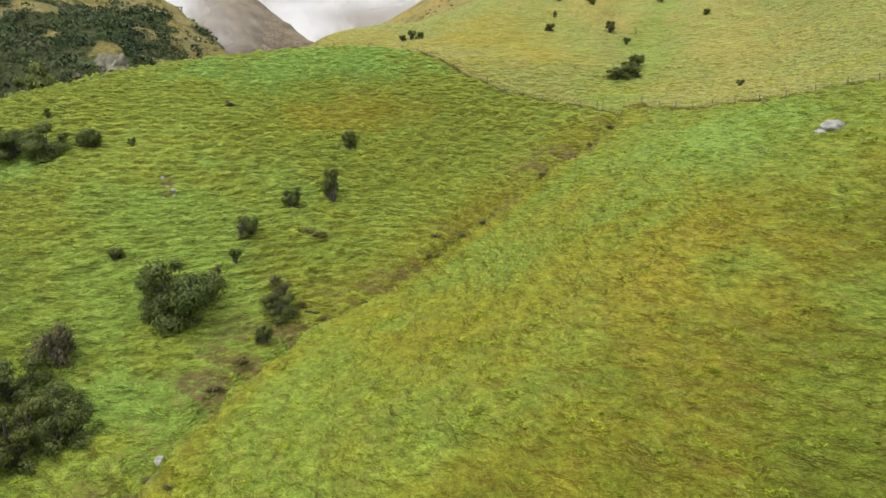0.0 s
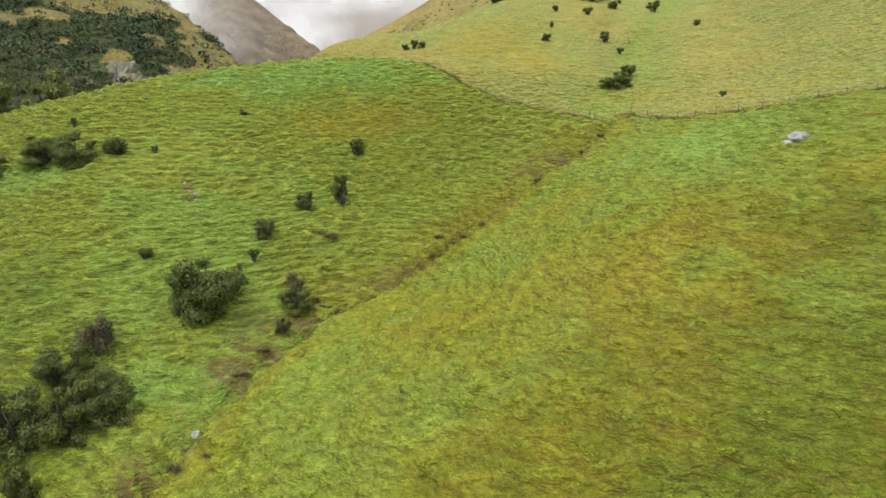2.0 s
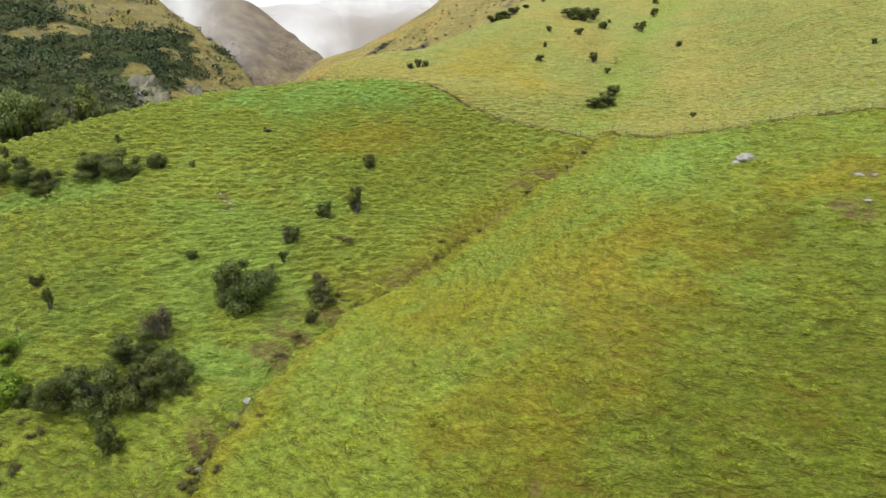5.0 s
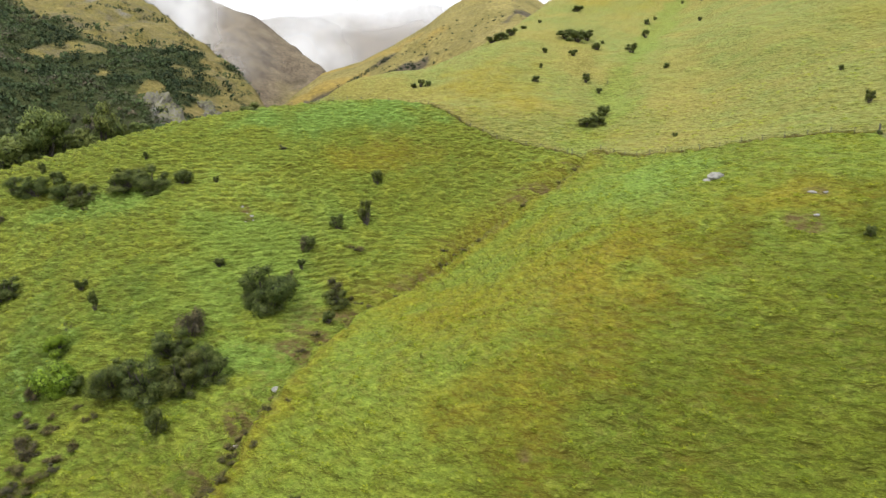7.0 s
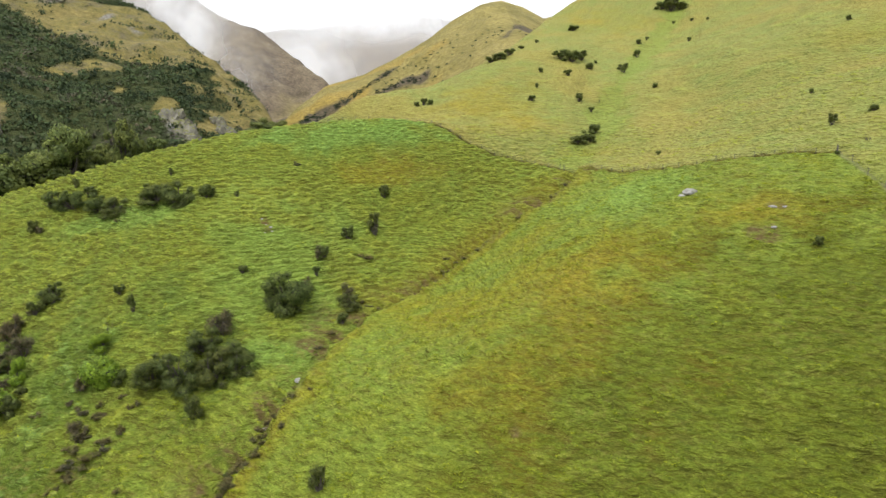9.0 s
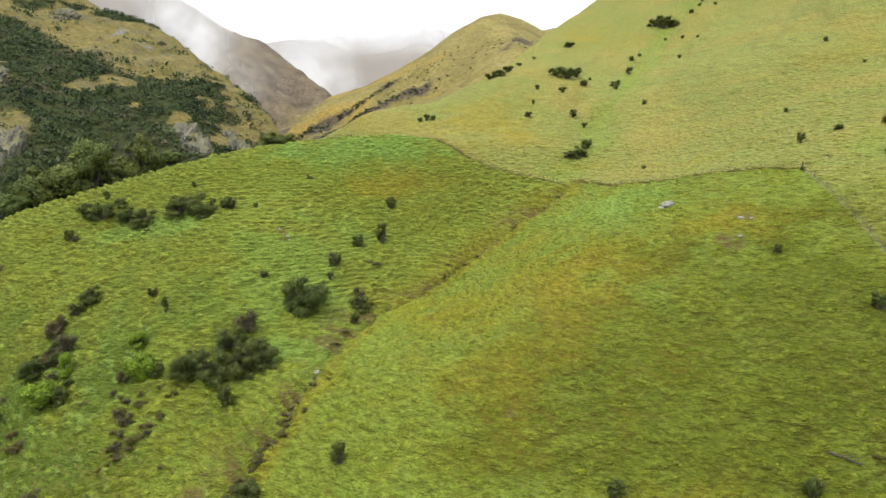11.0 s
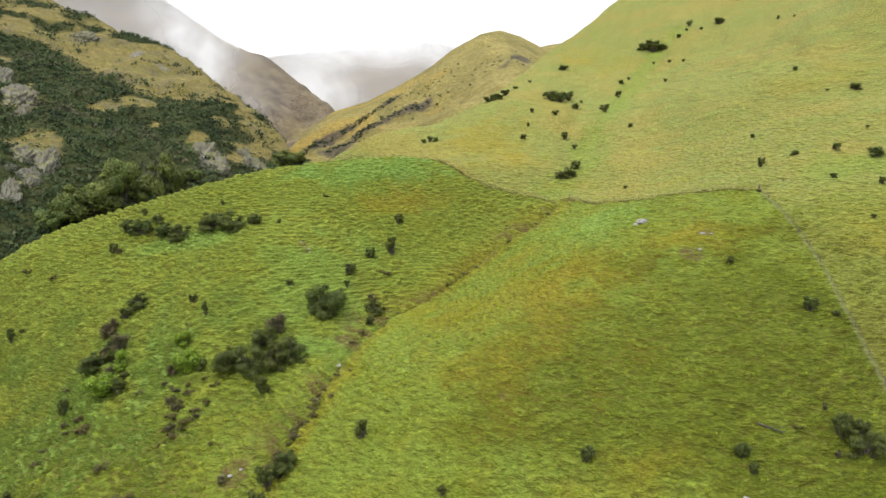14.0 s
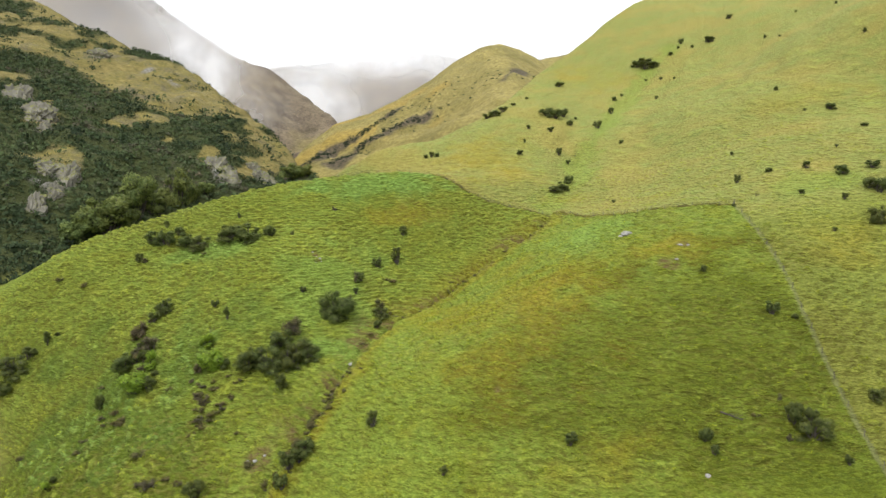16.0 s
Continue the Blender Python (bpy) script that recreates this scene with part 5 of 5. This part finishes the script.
def far_scrub(seed):
    """Clumps of scrub on the tan mountain: in the broken ground and in a few patches."""
    rng = np.random.default_rng(seed)
    spots = [(cx + rng.normal(0, 7), cy + rng.normal(0, 12)) for cx, cy in ((6, 619), (-15, 607), (-31, 606), (0, 566), (-10, 561), (25, 563), (47, 584), (-48, 593)) for _ in range(7)]
    for line, w in FAR_STREAKS[:3]:
        spots += [(x + rng.normal(0, w * 0.4), y + rng.normal(0, w * 0.4)) for x, y in along(line, 0.55)]
    spots += [(rng.uniform(-100, 90), rng.uniform(520, 680)) for _ in range(40)]
    co, faces, at = [], [], 0
    for a, b in spots:
        h = rng.uniform(0.8, 2.1)
        lobes = [(np.array((rng.normal(0, 0.4), rng.normal(0, 0.4), rng.uniform(0.1, 0.4))) * h, np.array((0.6, 0.6, 0.4)) * h * rng.uniform(0.6, 1)) for _ in range(3)]
        lc, lf, _ = leaves(rng, lobes, 30, 0.25 * h, 0.3)
        co.append(lc + (a, b, ground_z(a, b)))
        faces.append(lf + at)
        at += len(lc)
    return tagged(new("mountain_scrub", raw_mesh("mountain_scrub", np.vstack(co), np.vstack(faces), SCRUB_LEAF)), "sparse dark scrub clumps on the tan mountainside", "scrub", kind="stuff")


far_scrub(8)


# ---- grass ----
def rank_grass(line, label, seed, width, step):
    """Long ungrazed grass under a fence, its dark colour also giving the shadow line there."""
    rng = np.random.default_rng(seed)
    pieces, at = [], along(line, step)
    for x, y in at:
        for _ in range(4):
            px, py = x + rng.normal(0, width), y + rng.normal(0, width)
            ang, k = rng.uniform(0, 6.28), rng.uniform(0.2, 0.42)
            root, side = np.array((px, py, ground_z(px, py) - 0.03)), np.array((-math.sin(ang), math.cos(ang), 0)) * 0.06
            tip = root + np.array((math.cos(ang) * 0.6, math.sin(ang) * 0.6, 0.8)) * k
            pieces.append((root - side, root + side, tip))
    co = np.array(pieces).reshape(-1, 3)
    return tagged(new("rank_grass", raw_mesh("rank_grass", co, np.arange(len(co)).reshape(-1, 3), RANK)), label, "grass", kind="stuff")


for i, (line, w, step) in enumerate(((FENCE_KNOLL, 0.13, 0.1), (FENCE_SADDLE, 0.2, 0.1))):
    rank_grass(line, "ungrazed grass along the foot of the fence, coloured dark with its shadow", 90 + i, w, step)


def tufts(name, label, xs, ys, count, size, blades, seed, keep_out, material):
    """Tufts of bent blades over a stretch of the pasture, joined into one mesh."""
    rng = np.random.default_rng(seed)
    x, y = rng.uniform(*xs, count), rng.uniform(*ys, count)
    clump = fbm(x / 1.3, y / 1.3, 2, 61) + 0.6 * fbm(x / 5, y / 5, 2, 62)
    # longer grass hangs over the lips of the ledges
    clump = 0.3 * clump + 1.0 * ledges_at(x, y)[2] - 0.25
    x, y = x[clump > keep_out], y[clump > keep_out]
    i = np.clip(np.searchsorted(gx_line, x) - 1, 0, len(gx_line) - 2)
    j = np.clip(np.searchsorted(gy_line, y) - 1, 0, len(gy_line) - 2)
    u, v = (x - gx_line[i]) / (gx_line[i + 1] - gx_line[i]), (y - gy_line[j]) / (gy_line[j + 1] - gy_line[j])
    z = (GZ[j, i] * (1 - u) + GZ[j, i + 1] * u) * (1 - v) + (GZ[j + 1, i] * (1 - u) + GZ[j + 1, i + 1] * u) * v
    n = len(x)
    k = rng.uniform(*size, n)
    root = np.repeat(np.stack([x, y, z - 0.02], -1), blades, 0)
    k = np.repeat(k, blades)[:, None]
    ang = rng.uniform(0, 2 * math.pi, n * blades)
    out = np.stack([np.cos(ang), np.sin(ang), np.zeros(n * blades)], -1)
    side = np.stack([-np.sin(ang), np.cos(ang), np.zeros(n * blades)], -1)
    start = root + out * k * 0.12
    tip = root + out * k * rng.uniform(0.6, 1.2, (n * blades, 1)) + (0, 0, 1) * k * rng.uniform(0.25, 0.6, (n * blades, 1)) + np.array((-0.1, -0.25, 0)) * k
    co = np.stack([start - side * k * 0.14, start + side * k * 0.14, tip], 1).reshape(-1, 3)
    ob = new(name, raw_mesh(name, co, np.arange(len(co)).reshape(-1, 3), material))
    return tagged(ob, label, "grass", kind="stuff")


tufts("grass_tufts", "short tufted pasture grass on the near slopes", (-46, 58), (8, 74), 110000, (0.12, 0.27), 6, 3, 0.1, TUFT)
tufts("tussock_grass", "longer yellowed grass tussocks scattered over the pasture", (-100, 96), (4, 118), 170000, (0.18, 0.38), 5, 4, 0.42, TUSSOCK)


# ---- mist ----
def mist_bank(name, centre, width, height, tilt, material, seed):
    """A curved sheet of vapour across the valley, thinning out to its border."""
    n, m = 96, 54
    u, v = np.meshgrid(np.linspace(-1, 1, n), np.linspace(-1, 1, m))
    x = centre[0] + u * width / 2
    y = centre[1] + 30 * np.cos(u * 1.5) + 0.03 * v * height
    z = centre[2] + v * height / 2 + tilt * u * width / 2
    i = (np.arange(m - 1)[:, None] * n + np.arange(n - 1)[None, :]).ravel()
    ob = new(name, raw_mesh(name, np.stack([x, y, z], -1).reshape(-1, 3), np.stack([i, i + 1, i + n + 1, i + n], -1), material, True))
    thick = smooth_step(0, 1, 1 - np.sqrt(u * u + v * v) + 0.12 * fbm(u * 2, v * 2, 2, seed)) * smooth_step(0, 0.3, 1 - np.abs(u)) * smooth_step(0, 0.3, 1 - np.abs(v))
    a = ob.data.attributes.new("thick", "FLOAT", "POINT")
    a.data.foreach_set("value", thick.ravel().astype(np.float32))
    return tagged(ob, "pale drifting mist hanging before the mountains", "mist", kind="stuff")


WISPS = mist_material("wisps_of_mist", 0.9, 0.36, 0.68, 0.012)
CLOUD = mist_material("low_cloud", 0.9, 0.3, 0.7, 0.006)
DRIFT = mist_material("drifting_cloud", 0.6, 0.3, 0.7, 0.008)
VEIL = mist_material("thin_veil", 0.22, -0.9, 0.2, 0.004)
HAZE = mist_material("far_haze", 0.26, -0.9, 0.3, 0.004)
mist_bank("mist_bank", (-255, 600, 100), 250, 120, -0.5, WISPS, 1)
mist_bank("mist_bank", (-330, 680, 165), 360, 190, -0.45, DRIFT, 2)
mist_bank("mist_bank", (-245, 1060, 90), 280, 150, 0.0, CLOUD, 3)
mist_bank("mist_bank", (-130, 1420, 215), 1500, 150, 0.0, CLOUD, 4)
mist_bank("mist_bank", (-60, 1330, 185), 800, 120, 0.05, DRIFT, 8)
mist_bank("mist_bank", (180, 960, 150), 230, 80, 0.0, CLOUD, 5)
mist_bank("mist_bank", (-215, 640, 150), 260, 90, -0.45, WISPS, 9)
mist_bank("mist_veil", (-420, 540, 90), 660, 560, 0.0, VEIL, 6)
mist_bank("mist_veil", (-200, 1350, 150), 2800, 1400, 0.0, HAZE, 7)
